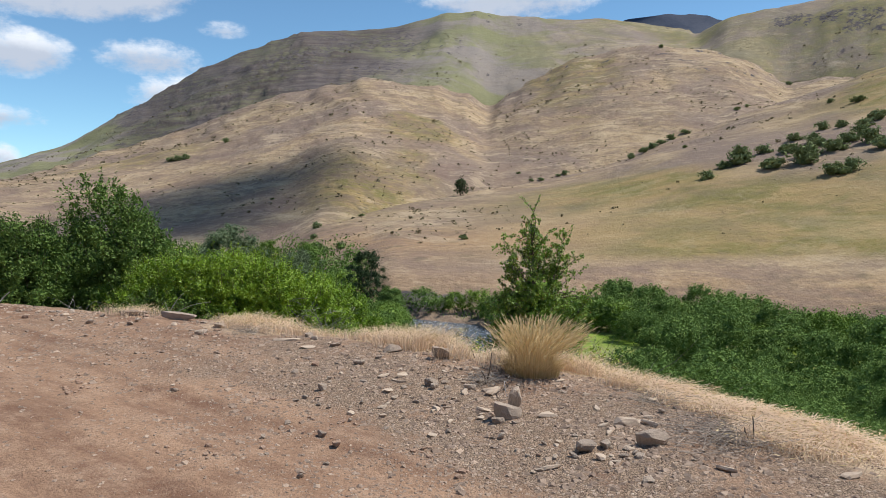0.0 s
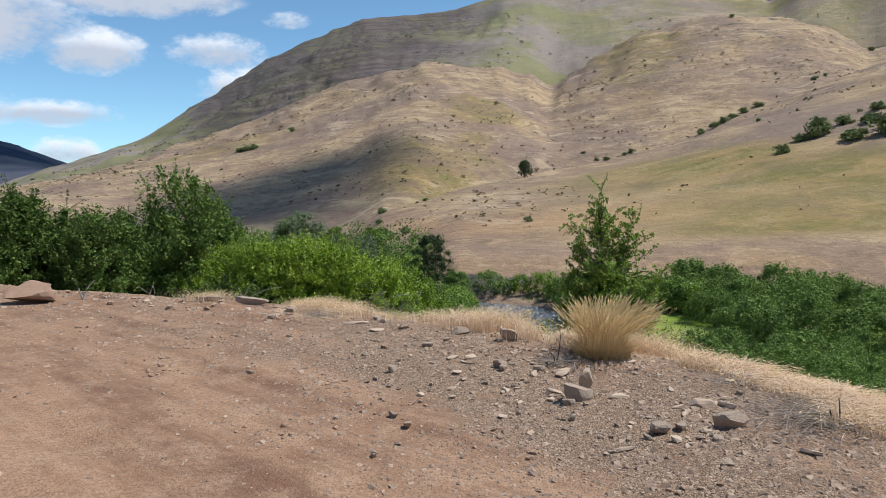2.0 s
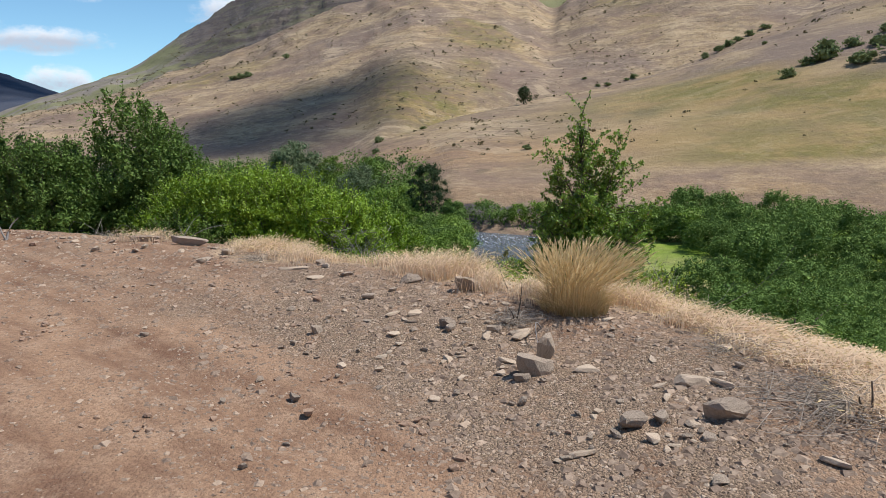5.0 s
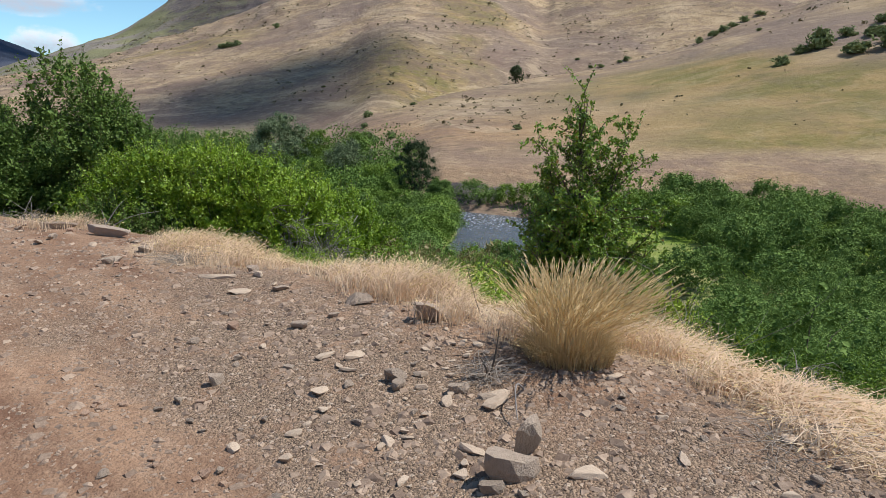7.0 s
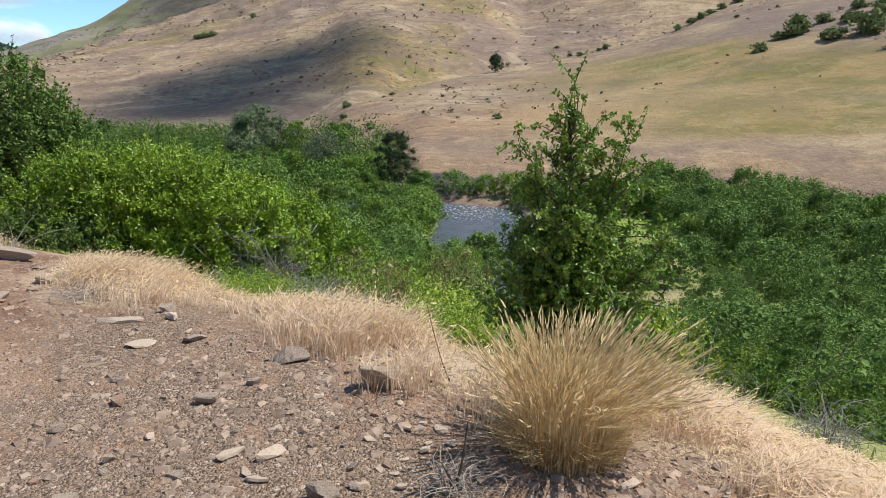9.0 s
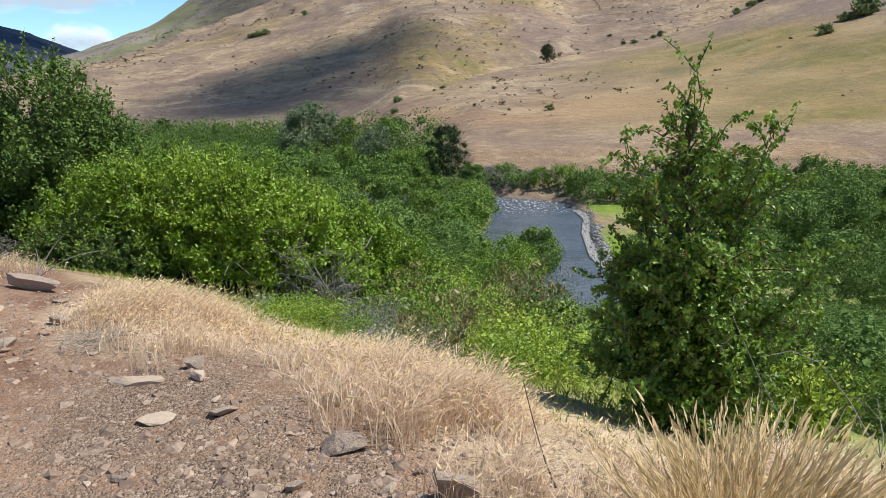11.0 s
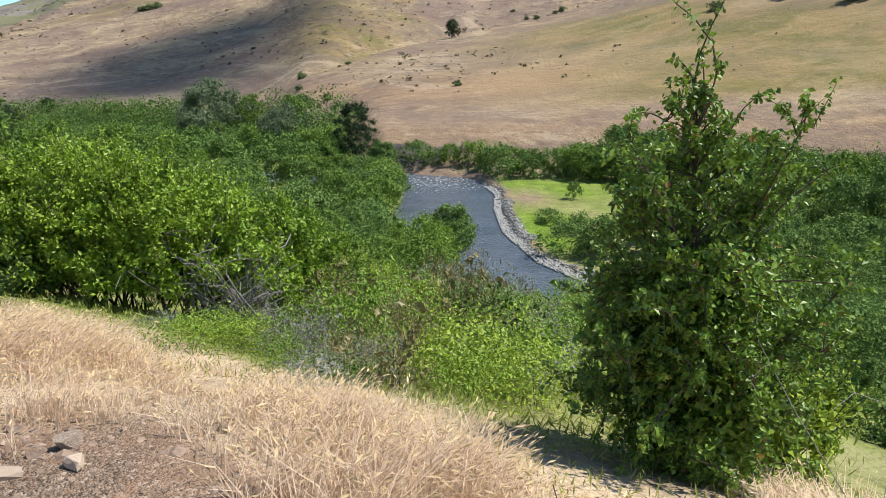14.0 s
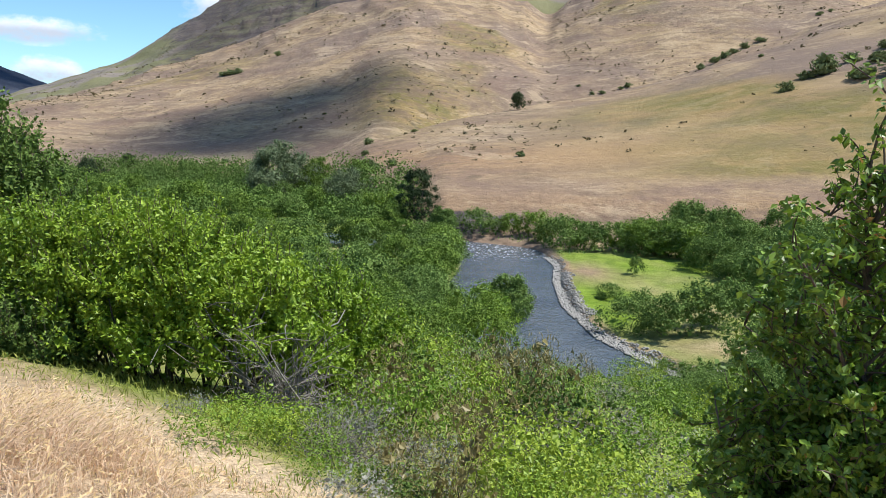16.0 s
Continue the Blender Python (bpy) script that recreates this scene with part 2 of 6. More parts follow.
def far_land(x, y):
    r, az = np.hypot(x, y), np.degrees(np.arctan2(x, y))
    u = np.clip((az - AZ_AXIS[0]) / AZ_STEP, 0, len(AZ_AXIS) - 1.001)
    v = np.clip(np.log(np.maximum(r, R_MIN) / R_MIN) / math.log(R_MAX / R_MIN) * (R_COUNT - 1), 0, R_COUNT - 1.001)
    i, j = u.astype(int), v.astype(int)
    a, b = u - i, v - j
    z = (FAR[i, j] * (1 - a) + FAR[i + 1, j] * a) * (1 - b) + (FAR[i, j + 1] * (1 - a) + FAR[i + 1, j + 1] * a) * b
    hill = step(r, 150, 420)
    z = z + hill * (2.2 * fbm(x, y, 60, 4, 21) + step(r, 350, 800) * (5.0 * fbm(x, y, 170, 3, 22) - 4.0 * np.abs(fbm(az + 2.5 * fbm(x, y, 220, 2, 24), np.log(r) * 4, 2.6, 3, 23))))
    rock = step(z, 60, 130) * step(r, 560, 800)
    face = rock * (1 - step(az, -4, 2)) * (1 - step(r, 1190, 1290)) * step(r, 760, 860)
    return z + rock * (3.0 + 4.0 * face) * ledges(z, x, y) - face * 2.0 * np.abs(fbm(az * 1.3 + 1.6 * fbm(x, y, 130, 2, 27), np.log(r) * 3, 1.5, 3, 26))


def land(x, y):
    """Height of the ground."""
    x, y = np.asarray(x, float), np.asarray(y, float)
    r, az, s = np.hypot(x, y), np.degrees(np.arctan2(x, y)), rim(x, y)
    lip_r = np.interp(az, [p[0] for p in LIP], [p[1] for p in LIP])
    w = step(r - lip_r, -22, -6) * step(s, 40, 70) * (1 - step(np.abs(az), 74, 79))
    return near_land(x, y) * (1 - w) + far_land(x, y) * w


def land_at(x, y):
    return float(land(np.array([x]), np.array([y]))[0])


# ---- materials ----
def material(name):
    mat = bpy.data.materials.new(name)
    mat.use_nodes = True
    n = Nodes(mat.node_tree)
    return mat, n, mat.node_tree.nodes["Principled BSDF"]


def attr(n, name):
    node = n.tree.nodes.new("ShaderNodeAttribute")
    node.attribute_name = name
    return node.outputs["Fac"]


def bump(n, bsdf, height, strength, distance):
    node = n.add("ShaderNodeBump", Strength=strength, Distance=distance, Height=height)
    n.put(bsdf, "Normal", node.outputs[0])


def ground_material():
    mat, n, bsdf = material("ground")
    place = n.tree.nodes.new("ShaderNodeNewGeometry").outputs["Position"]
    lot, green, rock, lush, red = (attr(n, k) for k in ("lot", "green", "rock", "lush", "red"))
    bench = attr(n, "bench")
    # far slopes: cured grass, purplish cheat grass, green patches, basalt
    big, mid, fine = n.noise(place, 0.012, 5, 0.6, 0.6), n.noise(place, 0.06, 6, 0.65, 0.4), n.noise(place, 0.45, 6, 0.7)
    long = n.add("ShaderNodeMapping", Vector=place, Scale=(0.10, 0.10, 1.3)).outputs[0]
    bands = n.noise(long, 1.2, 5, 0.65)
    straw = n.mix(n.ramp(mid, 0.3, 0.7), rgb(0.272, 0.192, 0.110), rgb(0.422, 0.318, 0.198))
    hills = n.mix(n.ramp(big, 0.40, 0.62), straw, rgb(0.205, 0.152, 0.122))
    hills = n.mix(n.math("MULTIPLY", n.ramp(bands, 0.5, 0.68), 0.38), hills, rgb(0.428, 0.335, 0.206))
    hills = n.mix(n.math("MULTIPLY", red, 0.75), hills, rgb(0.350, 0.218, 0.115))
    grassy = n.mix(n.ramp(mid, 0.35, 0.65), rgb(0.150, 0.138, 0.042), rgb(0.290, 0.205, 0.088))
    hills = n.mix(n.math("MULTIPLY", n.ramp(green, 0.05, 0.75), n.ramp(n.math("ADD", mid, green), 0.45, 1.1)), hills, grassy)
    scrub = n.ramp(n.noise(place, 0.035, 8, 0.72, 0.3), 0.50, 0.60)
    hills = n.mix(n.math("MULTIPLY", scrub, n.math("SUBTRACT", 0.55, n.math("MULTIPLY", bench, 0.5))), hills, rgb(0.180, 0.132, 0.104))
    worn = n.ramp(n.noise(place, 0.009, 5, 0.6, 0.5), 0.44, 0.58)
    # Olive and grey tones for slopes behind the spurs, greyed for distance haze.
    hazed_slope = n.mix(worn, rgb(0.185, 0.190, 0.100), rgb(0.225, 0.200, 0.180))
    strata = n.ramp(n.noise(n.add("ShaderNodeMapping", Vector=place, Scale=(0.012, 0.012, 0.16)).outputs[0], 1.0, 6, 0.7), 0.42, 0.60)
    # Dark rock colour, darkened further to carry the cloud shade on this face.
    shaded_basalt = n.mix(strata, n.mix(worn, rgb(0.104, 0.106, 0.070), rgb(0.110, 0.096, 0.092)), rgb(0.058, 0.050, 0.055))
    tufts = n.ramp(n.noise(place, 0.30, 8, 0.85), 0.52, 0.60)
    hills = n.mix(n.math("MULTIPLY", tufts, n.math("SUBTRACT", 0.36, n.math("MULTIPLY", bench, 0.30))), hills, rgb(0.120, 0.088, 0.064))
    hills = n.mix(n.math("MULTIPLY", n.ramp(fine, 0.50, 0.60), n.math("SUBTRACT", 0.24, n.math("MULTIPLY", bench, 0.18))), hills, rgb(0.140, 0.102, 0.070))
    hills = n.mix(n.math("MULTIPLY", n.ramp(fine, 0.47, 0.38), n.math("SUBTRACT", 0.22, n.math("MULTIPLY", bench, 0.16))), hills, rgb(0.48, 0.385, 0.25))
    uneven = n.math("ADD", n.math("MULTIPLY", n.noise(place, 0.02, 3, 0.5), 22.0), n.math("MULTIPLY", n.add("ShaderNodeSeparateXYZ", Vector=place).outputs[2], 1.0))
    trail = n.math("PINGPONG", n.math("MULTIPLY", uneven, 0.17), 0.5)
    steps = n.math("MULTIPLY", n.ramp(trail, 0.30, 0.46), n.ramp(n.noise(place, 0.05, 6, 0.75), 0.46, 0.56))
    open_hill = n.math("SUBTRACT", 1.0, n.math("MULTIPLY", bench, 0.65))
    mottle = n.noise(n.add("ShaderNodeMapping", Vector=place, Scale=(0.8, 0.8, 2.0)).outputs[0], 0.030, 9, 0.82, 0.7)
    hills = n.mix(n.math("MULTIPLY", n.math("MULTIPLY", n.ramp(mottle, 0.50, 0.57), open_hill), 0.55), hills, rgb(0.190, 0.128, 0.102))
    hills = n.mix(n.math("MULTIPLY", n.math("MULTIPLY", n.ramp(mottle, 0.46, 0.40), open_hill), 0.50), hills, rgb(0.470, 0.368, 0.245))
    hills = n.mix(n.math("MULTIPLY", n.math("MULTIPLY", steps, open_hill), 0.50), hills, rgb(0.150, 0.105, 0.080))
    clumps = n.add("ShaderNodeTexVoronoi", Vector=n.add("ShaderNodeMapping", Vector=place, Scale=(1.0, 1.0, 1.6)).outputs[0], Scale=0.17)
    bushy = n.math("MULTIPLY", n.ramp(clumps.outputs["Distance"], 0.36, 0.20), n.ramp(n.noise(place, 0.022, 5, 0.65), 0.48, 0.60))
    hills = n.mix(n.math("MULTIPLY", n.math("MULTIPLY", bushy, open_hill), 0.60), hills, rgb(0.112, 0.090, 0.058))
    hills = n.mix(n.math("MULTIPLY", attr(n, "hazed_slope"), 0.85), hills, n.mix(attr(n, "shaded_basalt"), hazed_slope, shaded_basalt))
    stone = n.mix(n.ramp(n.noise(place, 0.25, 6, 0.7), 0.35, 0.65), rgb(0.055, 0.048, 0.052), rgb(0.135, 0.115, 0.112))
    hills = n.mix(n.ramp(n.math("MULTIPLY", rock, n.math("MULTIPLY", n.ramp(n.noise(place, 0.11, 7, 0.75), 0.40, 0.62), 1.5)), 0.25, 0.75), hills, stone)
    # Blue haze and cloud shade on the farthest ridges, painted into their colour.
    blue_haze = n.mix(n.ramp(n.noise(place, 0.006, 6, 0.6), 0.4, 0.6), rgb(0.040, 0.050, 0.078), rgb(0.066, 0.074, 0.100))
    hills = n.mix(attr(n, "blue_haze"), hills, blue_haze)
    meadow = n.mix(n.ramp(n.noise(place, 0.5, 5, 0.65), 0.3, 0.7), rgb(0.110, 0.185, 0.018), rgb(0.20, 0.29, 0.036))
    hills = n.mix(lush, hills, meadow)
    # the pull-out: packed red-brown dirt with grey gravel
    d1, d2, d3 = n.noise(place, 0.55, 5, 0.6, 0.5), n.noise(place, 3.5, 8, 0.72), n.noise(place, 30.0, 6, 0.7)
    turned = n.add("ShaderNodeMapping", Vector=place, Rotation=(0, 0, radians(39))).outputs[0]
    streak = n.noise(n.add("ShaderNodeMapping", Vector=turned, Scale=(0.16, 1.3, 1.0)).outputs[0], 1.7, 7, 0.68)
    dirt = n.mix(n.ramp(n.math("ADD", n.math("MULTIPLY", d1, 0.3), n.math("MULTIPLY", streak, 0.7)), 0.36, 0.62), rgb(0.172, 0.094, 0.060), rgb(0.345, 0.218, 0.140))
    dirt = n.mix(n.math("MULTIPLY", n.ramp(d2, 0.47, 0.64), 0.45), dirt, rgb(0.385, 0.262, 0.180))
    dirt = n.mix(n.math("MULTIPLY", n.ramp(d3, 0.54, 0.40), 0.45), dirt, rgb(0.135, 0.076, 0.052))
    pebbles = n.add("ShaderNodeTexVoronoi", Vector=place, Scale=52.0)
    grains = n.add("ShaderNodeTexVoronoi", Vector=place, Scale=115.0)
    tone = n.add("ShaderNodeSeparateXYZ", Vector=pebbles.outputs["Color"]).outputs[0]
    tone2 = n.add("ShaderNodeSeparateXYZ", Vector=grains.outputs["Color"]).outputs[1]
    grit = n.mix(n.math("ADD", n.math("MULTIPLY", tone, 0.35), n.math("MULTIPLY", tone2, 0.65)), rgb(0.058, 0.038, 0.029), rgb(0.500, 0.358, 0.248))
    grit = n.mix(n.ramp(tone, 0.93, 0.96), grit, rgb(0.50, 0.39, 0.30))
    grit = n.mix(n.math("MULTIPLY", n.ramp(d2, 0.5, 0.75), 0.45), grit, rgb(0.38, 0.26, 0.185))
    gravel = n.math("MULTIPLY", n.ramp(n.math("ADD", n.math("MULTIPLY", attr(n, "gravel"), 0.75), n.math("MULTIPLY", d1, 0.55)), 0.42, 0.85), n.ramp(d2, 0.28, 0.52))
    specks = n.math("MULTIPLY", n.ramp(tone2, 0.70, 0.78), n.ramp(d2, 0.42, 0.62))
    yard = n.mix(gravel, n.mix(n.math("MULTIPLY", specks, 0.30), dirt, grit), grit)
    thatch = n.math("MULTIPLY", attr(n, "thatch"), n.ramp(n.math("ADD", d2, n.math("MULTIPLY", attr(n, "thatch"), 0.5)), 0.45, 0.75))
    fibre = n.mix(n.ramp(n.noise(place, 45.0, 5, 0.75, 1.5), 0.35, 0.65), rgb(0.33, 0.235, 0.150), rgb(0.66, 0.52, 0.36))
    n.put(bsdf, "Base Color", n.mix(n.math("MULTIPLY", thatch, 0.9), n.mix(lot, hills, yard), fibre))
    bsdf.inputs["Roughness"].default_value = 0.95
    bsdf.inputs["Specular IOR Level"].default_value = 0.15
    relief = n.math("ADD", n.math("ADD", n.math("MULTIPLY", pebbles.outputs["Distance"], -0.55), n.math("MULTIPLY", grains.outputs["Distance"], -0.35)), n.math("ADD", n.math("MULTIPLY", d3, 0.5), n.math("MULTIPLY", d2, 0.8)))
    near_b = n.add("ShaderNodeBump", Strength=1.0, Distance=0.055, Height=n.math("MULTIPLY", n.math("MULTIPLY", relief, lot), n.math("ADD", 0.20, n.math("MULTIPLY", gravel, 0.36))))
    far_b = n.add("ShaderNodeBump", Strength=0.45, Distance=2.5, Height=n.math("MULTIPLY", n.math("ADD", fine, n.math("MULTIPLY", n.math("MULTIPLY", mid, attr(n, "hazed_slope")), 3.0)), n.math("SUBTRACT", 1.0, lot)), Normal=near_b.outputs[0])
    n.put(bsdf, "Normal", far_b.outputs[0])
    return mat


def leaf_material(name, dark, light, dry=None, gloss=0.35, through_light=0.24, rough=0.45):
    mat, n, bsdf = material(name)
    geo = n.tree.nodes.new("ShaderNodeNewGeometry")
    pick = geo.outputs["Random Per Island"]
    own = n.tree.nodes.new("ShaderNodeObjectInfo").outputs["Random"]
    col = n.mix(n.math("ADD", n.math("MULTIPLY", pick, 0.75), n.math("MULTIPLY", own, 0.3), clamp=True), dark, light)
    if dry:
        col = n.mix(n.ramp(pick, 0.982, 0.986), col, dry)
    n.put(bsdf, "Base Color", col)
    bsdf.inputs["Roughness"].default_value = rough
    bsdf.inputs["Specular IOR Level"].default_value = gloss
    glow = n.add("ShaderNodeBsdfTranslucent", Color=col)
    mixer = n.add("ShaderNodeMixShader")
    mixer.inputs[0].default_value = through_light
    n.tree.links.new(bsdf.outputs[0], mixer.inputs[1]), n.tree.links.new(glow.outputs[0], mixer.inputs[2])
    n.tree.links.new(mixer.outputs[0], n.tree.nodes["Material Output"].inputs[0])
    return mat


def plain_material(name, a, b, scale=6.0, rough=0.85, relief=0.3, dist=0.01, spec=0.3):
    mat, n, bsdf = material(name)
    place = n.tree.nodes.new("ShaderNodeTexCoord").outputs["Object"]
    own = n.tree.nodes.new("ShaderNodeObjectInfo").outputs["Random"]
    isle = n.tree.nodes.new("ShaderNodeNewGeometry").outputs["Random Per Island"]
    f = n.noise(place, scale, 6, 0.65)
    g = n.noise(place, scale * 6, 4, 0.6)
    mixv = n.math("ADD", n.math("MULTIPLY", f, 0.6), n.math("ADD", n.math("MULTIPLY", own, 0.25), n.math("MULTIPLY", isle, 0.3)))
    col = n.mix(n.ramp(mixv, 0.25, 0.95), a, b)
    col = n.mix(n.math("MULTIPLY", n.ramp(g, 0.5, 0.7), 0.3), col, b)
    n.put(bsdf, "Base Color", col)
    bsdf.inputs["Roughness"].default_value = rough
    bsdf.inputs["Specular IOR Level"].default_value = spec
    bump(n, bsdf, n.math("ADD", f, n.math("MULTIPLY", g, 0.4)), relief, dist)
    return mat


def water_material():
    mat, n, bsdf = material("river water")
    place = n.tree.nodes.new("ShaderNodeNewGeometry").outputs["Position"]
    ripple = n.noise(place, 1.6, 5, 0.6, 0.5)
    broad = n.noise(place, 0.25, 3, 0.5)
    foam = n.math("MULTIPLY", n.ramp(n.noise(place, 2.2, 6, 0.7), 0.54, 0.64), attr(n, "rapid"))
    n.put(bsdf, "Base Color", n.mix(foam, n.mix(n.ramp(broad, 0.3, 0.7), rgb(0.062, 0.082, 0.108), rgb(0.095, 0.118, 0.145)), rgb(0.7, 0.72, 0.74)))
    n.put(bsdf, "Roughness", n.math("ADD", 0.12, n.math("MULTIPLY", foam, 0.5)))
    bsdf.inputs["IOR"].default_value = 1.33
    bump(n, bsdf, n.math("ADD", ripple, n.math("MULTIPLY", broad, 0.8)), 0.55, 0.35)
    return mat


M_GROUND = ground_material()
M_WATER = water_material()
M_BRIGHT = leaf_material("bright green leaves", rgb(0.084, 0.172, 0.010), rgb(0.325, 0.460, 0.044), gloss=0.42, through_light=0.28)
M_HAW = leaf_material("dark hawthorn leaves", rgb(0.046, 0.092, 0.018), rgb(0.165, 0.250, 0.058), gloss=0.16, through_light=0.2, rough=0.6)
M_PEAR = leaf_material("glossy tree leaves", rgb(0.036, 0.090, 0.011), rgb(0.245, 0.390, 0.046), rgb(0.34, 0.20, 0.06), gloss=0.5, through_light=0.27)
M_WILLOW = leaf_material("willow leaves", rgb(0.084, 0.148, 0.038), rgb(0.205, 0.302, 0.082), gloss=0.08, through_light=0.18, rough=0.75)
# Darker woods species; part of the cloud shade is put into the green.
M_WOODS = leaf_material("shady wood leaves", rgb(0.066, 0.126, 0.030), rgb(0.170, 0.265, 0.064), gloss=0.06, through_light=0.12, rough=0.8)
M_HILLSHRUB = leaf_material("dusty slope shrub leaves", rgb(0.120, 0.160, 0.066), rgb(0.250, 0.300, 0.140), gloss=0.05, through_light=0.12, rough=0.8)
M_PALE = leaf_material("silvery willow leaves", rgb(0.125, 0.170, 0.085), rgb(0.235, 0.290, 0.165), gloss=0.03, through_light=0.14, rough=0.7)
M_LIGHT = leaf_material("light green brush leaves", rgb(0.090, 0.165, 0.026), rgb(0.210, 0.305, 0.060), gloss=0.1, through_light=0.18, rough=0.7)
M_LIMELEAF = leaf_material("yellow-green shrub leaves", rgb(0.150, 0.240, 0.018), rgb(0.420, 0.520, 0.070), gloss=0.3, through_light=0.3)
M_FRESH = leaf_material("fresh green leaves", rgb(0.070, 0.150, 0.012), rgb(0.270, 0.400, 0.046), through_light=0.2)
M_SCRUB = leaf_material("dark scrub leaves", rgb(0.125, 0.110, 0.060), rgb(0.235, 0.200, 0.120), gloss=0.1, through_light=0.1)
M_SAGE = leaf_material("sage leaves", rgb(0.165, 0.175, 0.145), rgb(0.320, 0.325, 0.280), gloss=0.15, through_light=0.15)
M_OLIVE = leaf_material("olive brush leaves", rgb(0.130, 0.120, 0.045), rgb(0.270, 0.230, 0.095))
M_LIME = leaf_material("yellow-green grass blades", rgb(0.190, 0.250, 0.040), rgb(0.400, 0.430, 0.120), gloss=0.15, through_light=0.3)
M_PINE = leaf_material("pine needles", rgb(0.034, 0.058, 0.026), rgb(0.085, 0.118, 0.055), gloss=0.08, through_light=0.1, rough=0.8)
M_STRAW = leaf_material("dry grass blades", rgb(0.60, 0.440, 0.290), rgb(0.90, 0.735, 0.560), gloss=0.25, through_light=0.4)
M_TAWNY = leaf_material("tawny tussock blades", rgb(0.42, 0.30, 0.135), rgb(0.74, 0.575, 0.335), gloss=0.25, through_light=0.3)
M_PLUME = leaf_material("dry grass plumes", rgb(0.50, 0.37, 0.18), rgb(0.80, 0.64, 0.38), gloss=0.2, through_light=0.35)
M_BARK = plain_material("brown bark", rgb(0.055, 0.042, 0.032), rgb(0.15, 0.12, 0.095), 8)
M_DEAD = plain_material("weathered dead wood", rgb(0.155, 0.14, 0.13), rgb(0.33, 0.30, 0.285), 10)
M_TWIG = plain_material("pale dry twigs", rgb(0.24, 0.20, 0.165), rgb(0.48, 0.41, 0.34), 10)
M_STONE = plain_material("grey basalt stone", rgb(0.195, 0.148, 0.114), rgb(0.40, 0.315, 0.245), 9, relief=0.9, dist=0.015)
M_PALESTONE = plain_material("pale dusty stone", rgb(0.29, 0.215, 0.157), rgb(0.50, 0.39, 0.295), 9, relief=0.5, dist=0.012)
M_REDSTONE = plain_material("reddish stone", rgb(0.24, 0.145, 0.10), rgb(0.40, 0.27, 0.19), 7, relief=0.6, dist=0.02)
M_GRAVEL = plain_material("crushed gravel", rgb(0.150, 0.102, 0.076), rgb(0.50, 0.375, 0.275), 40, relief=0.0)
M_COBBLE = plain_material("river cobble", rgb(0.17, 0.165, 0.155), rgb(0.36, 0.35, 0.33), 3)
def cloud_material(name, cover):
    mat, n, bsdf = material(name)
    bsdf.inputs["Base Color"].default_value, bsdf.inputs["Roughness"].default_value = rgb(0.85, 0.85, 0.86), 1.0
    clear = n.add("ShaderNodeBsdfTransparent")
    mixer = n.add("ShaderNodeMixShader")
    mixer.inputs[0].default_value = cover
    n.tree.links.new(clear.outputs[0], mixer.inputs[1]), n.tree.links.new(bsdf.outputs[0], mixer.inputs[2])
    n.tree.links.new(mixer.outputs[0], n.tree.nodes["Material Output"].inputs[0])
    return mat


# Cover is set by how dark the shadows of the unseen clouds fall.
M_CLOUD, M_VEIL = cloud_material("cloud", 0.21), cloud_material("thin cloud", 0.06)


# ---- mesh helpers ----
def mesh_of(name, verts, faces, mat, smooth=False):
    """A mesh from arrays of corners and of faces that all have as many corners."""
    verts, faces = np.asarray(verts, np.float32), np.asarray(faces, np.int32)
    me = bpy.data.meshes.new(name)
    me.vertices.add(len(verts))
    me.vertices.foreach_set("co", verts.ravel())
    k = faces.shape[1]
    me.loops.add(faces.size)
    me.loops.foreach_set("vertex_index", faces.ravel())
    me.polygons.add(len(faces))
    me.polygons.foreach_set("loop_start", np.arange(0, faces.size, k, dtype=np.int32))
    me.polygons.foreach_set("use_smooth", np.full(len(faces), smooth))
    me.update(calc_edges=True)
    me.validate()
    me.materials.append(mat)
    return me


def thing(name, label, category, group="", kind="", at=(0, 0, 0)):
    ob = tagged(new(name), label, category, group, kind)
    ob.empty_display_size = 0.1
    ob.location = at
    return ob


def piece(name, me, parent, label="", kind=""):
    ob = tagged(new(name, me), label, "", "", kind)
    ob.parent = parent
    return ob


def unit(v):
    return v / np.maximum(np.linalg.norm(v, axis=-1, keepdims=True), 1e-9)


def leaves(rng, centres, length, width, droop=0.2, out=None, lift=0.0, face=None):
    """Folded leaves at the centres: corners and four-cornered faces."""
    n = len(centres)
    if face is not None:
        up = unit(face + 0.55 * rng.normal(size=(n, 3)))
        u = unit(np.cross(up, rng.normal(size=(n, 3))))
        side = np.cross(up, u)
        size = rng.uniform(0.65, 1.25, (n, 1))
        ln, wd = length * size, width * size
        verts = np.stack([centres - u * ln * 0.5, centres + side * wd * 0.5 + up * wd * 0.12, centres + u * ln * 0.5 - up * wd * 0.1, centres - side * wd * 0.5 + up * wd * 0.12], 1)
        return verts.reshape(-1, 3), np.arange(4 * n).reshape(n, 4)
    u = unit(rng.normal(size=(n, 3)) + (0 if out is None else out) + np.array([0, 0, lift]))
    u[:, 2] -= droop
    u = unit(u)
    side = unit(np.cross(u, unit(rng.normal(size=(n, 3)) + np.array([0, 0, 1.2]))))
    up = np.cross(side, u)
    size = rng.uniform(0.65, 1.25, (n, 1))
    ln, wd = length * size, width * size
    verts = np.stack([centres - u * ln * 0.5, centres + side * wd * 0.5 + up * wd * 0.12, centres + u * ln * 0.5 - up * wd * 0.1, centres - side * wd * 0.5 + up * wd * 0.12], 1)
    return verts.reshape(-1, 3), np.arange(4 * n).reshape(n, 4)


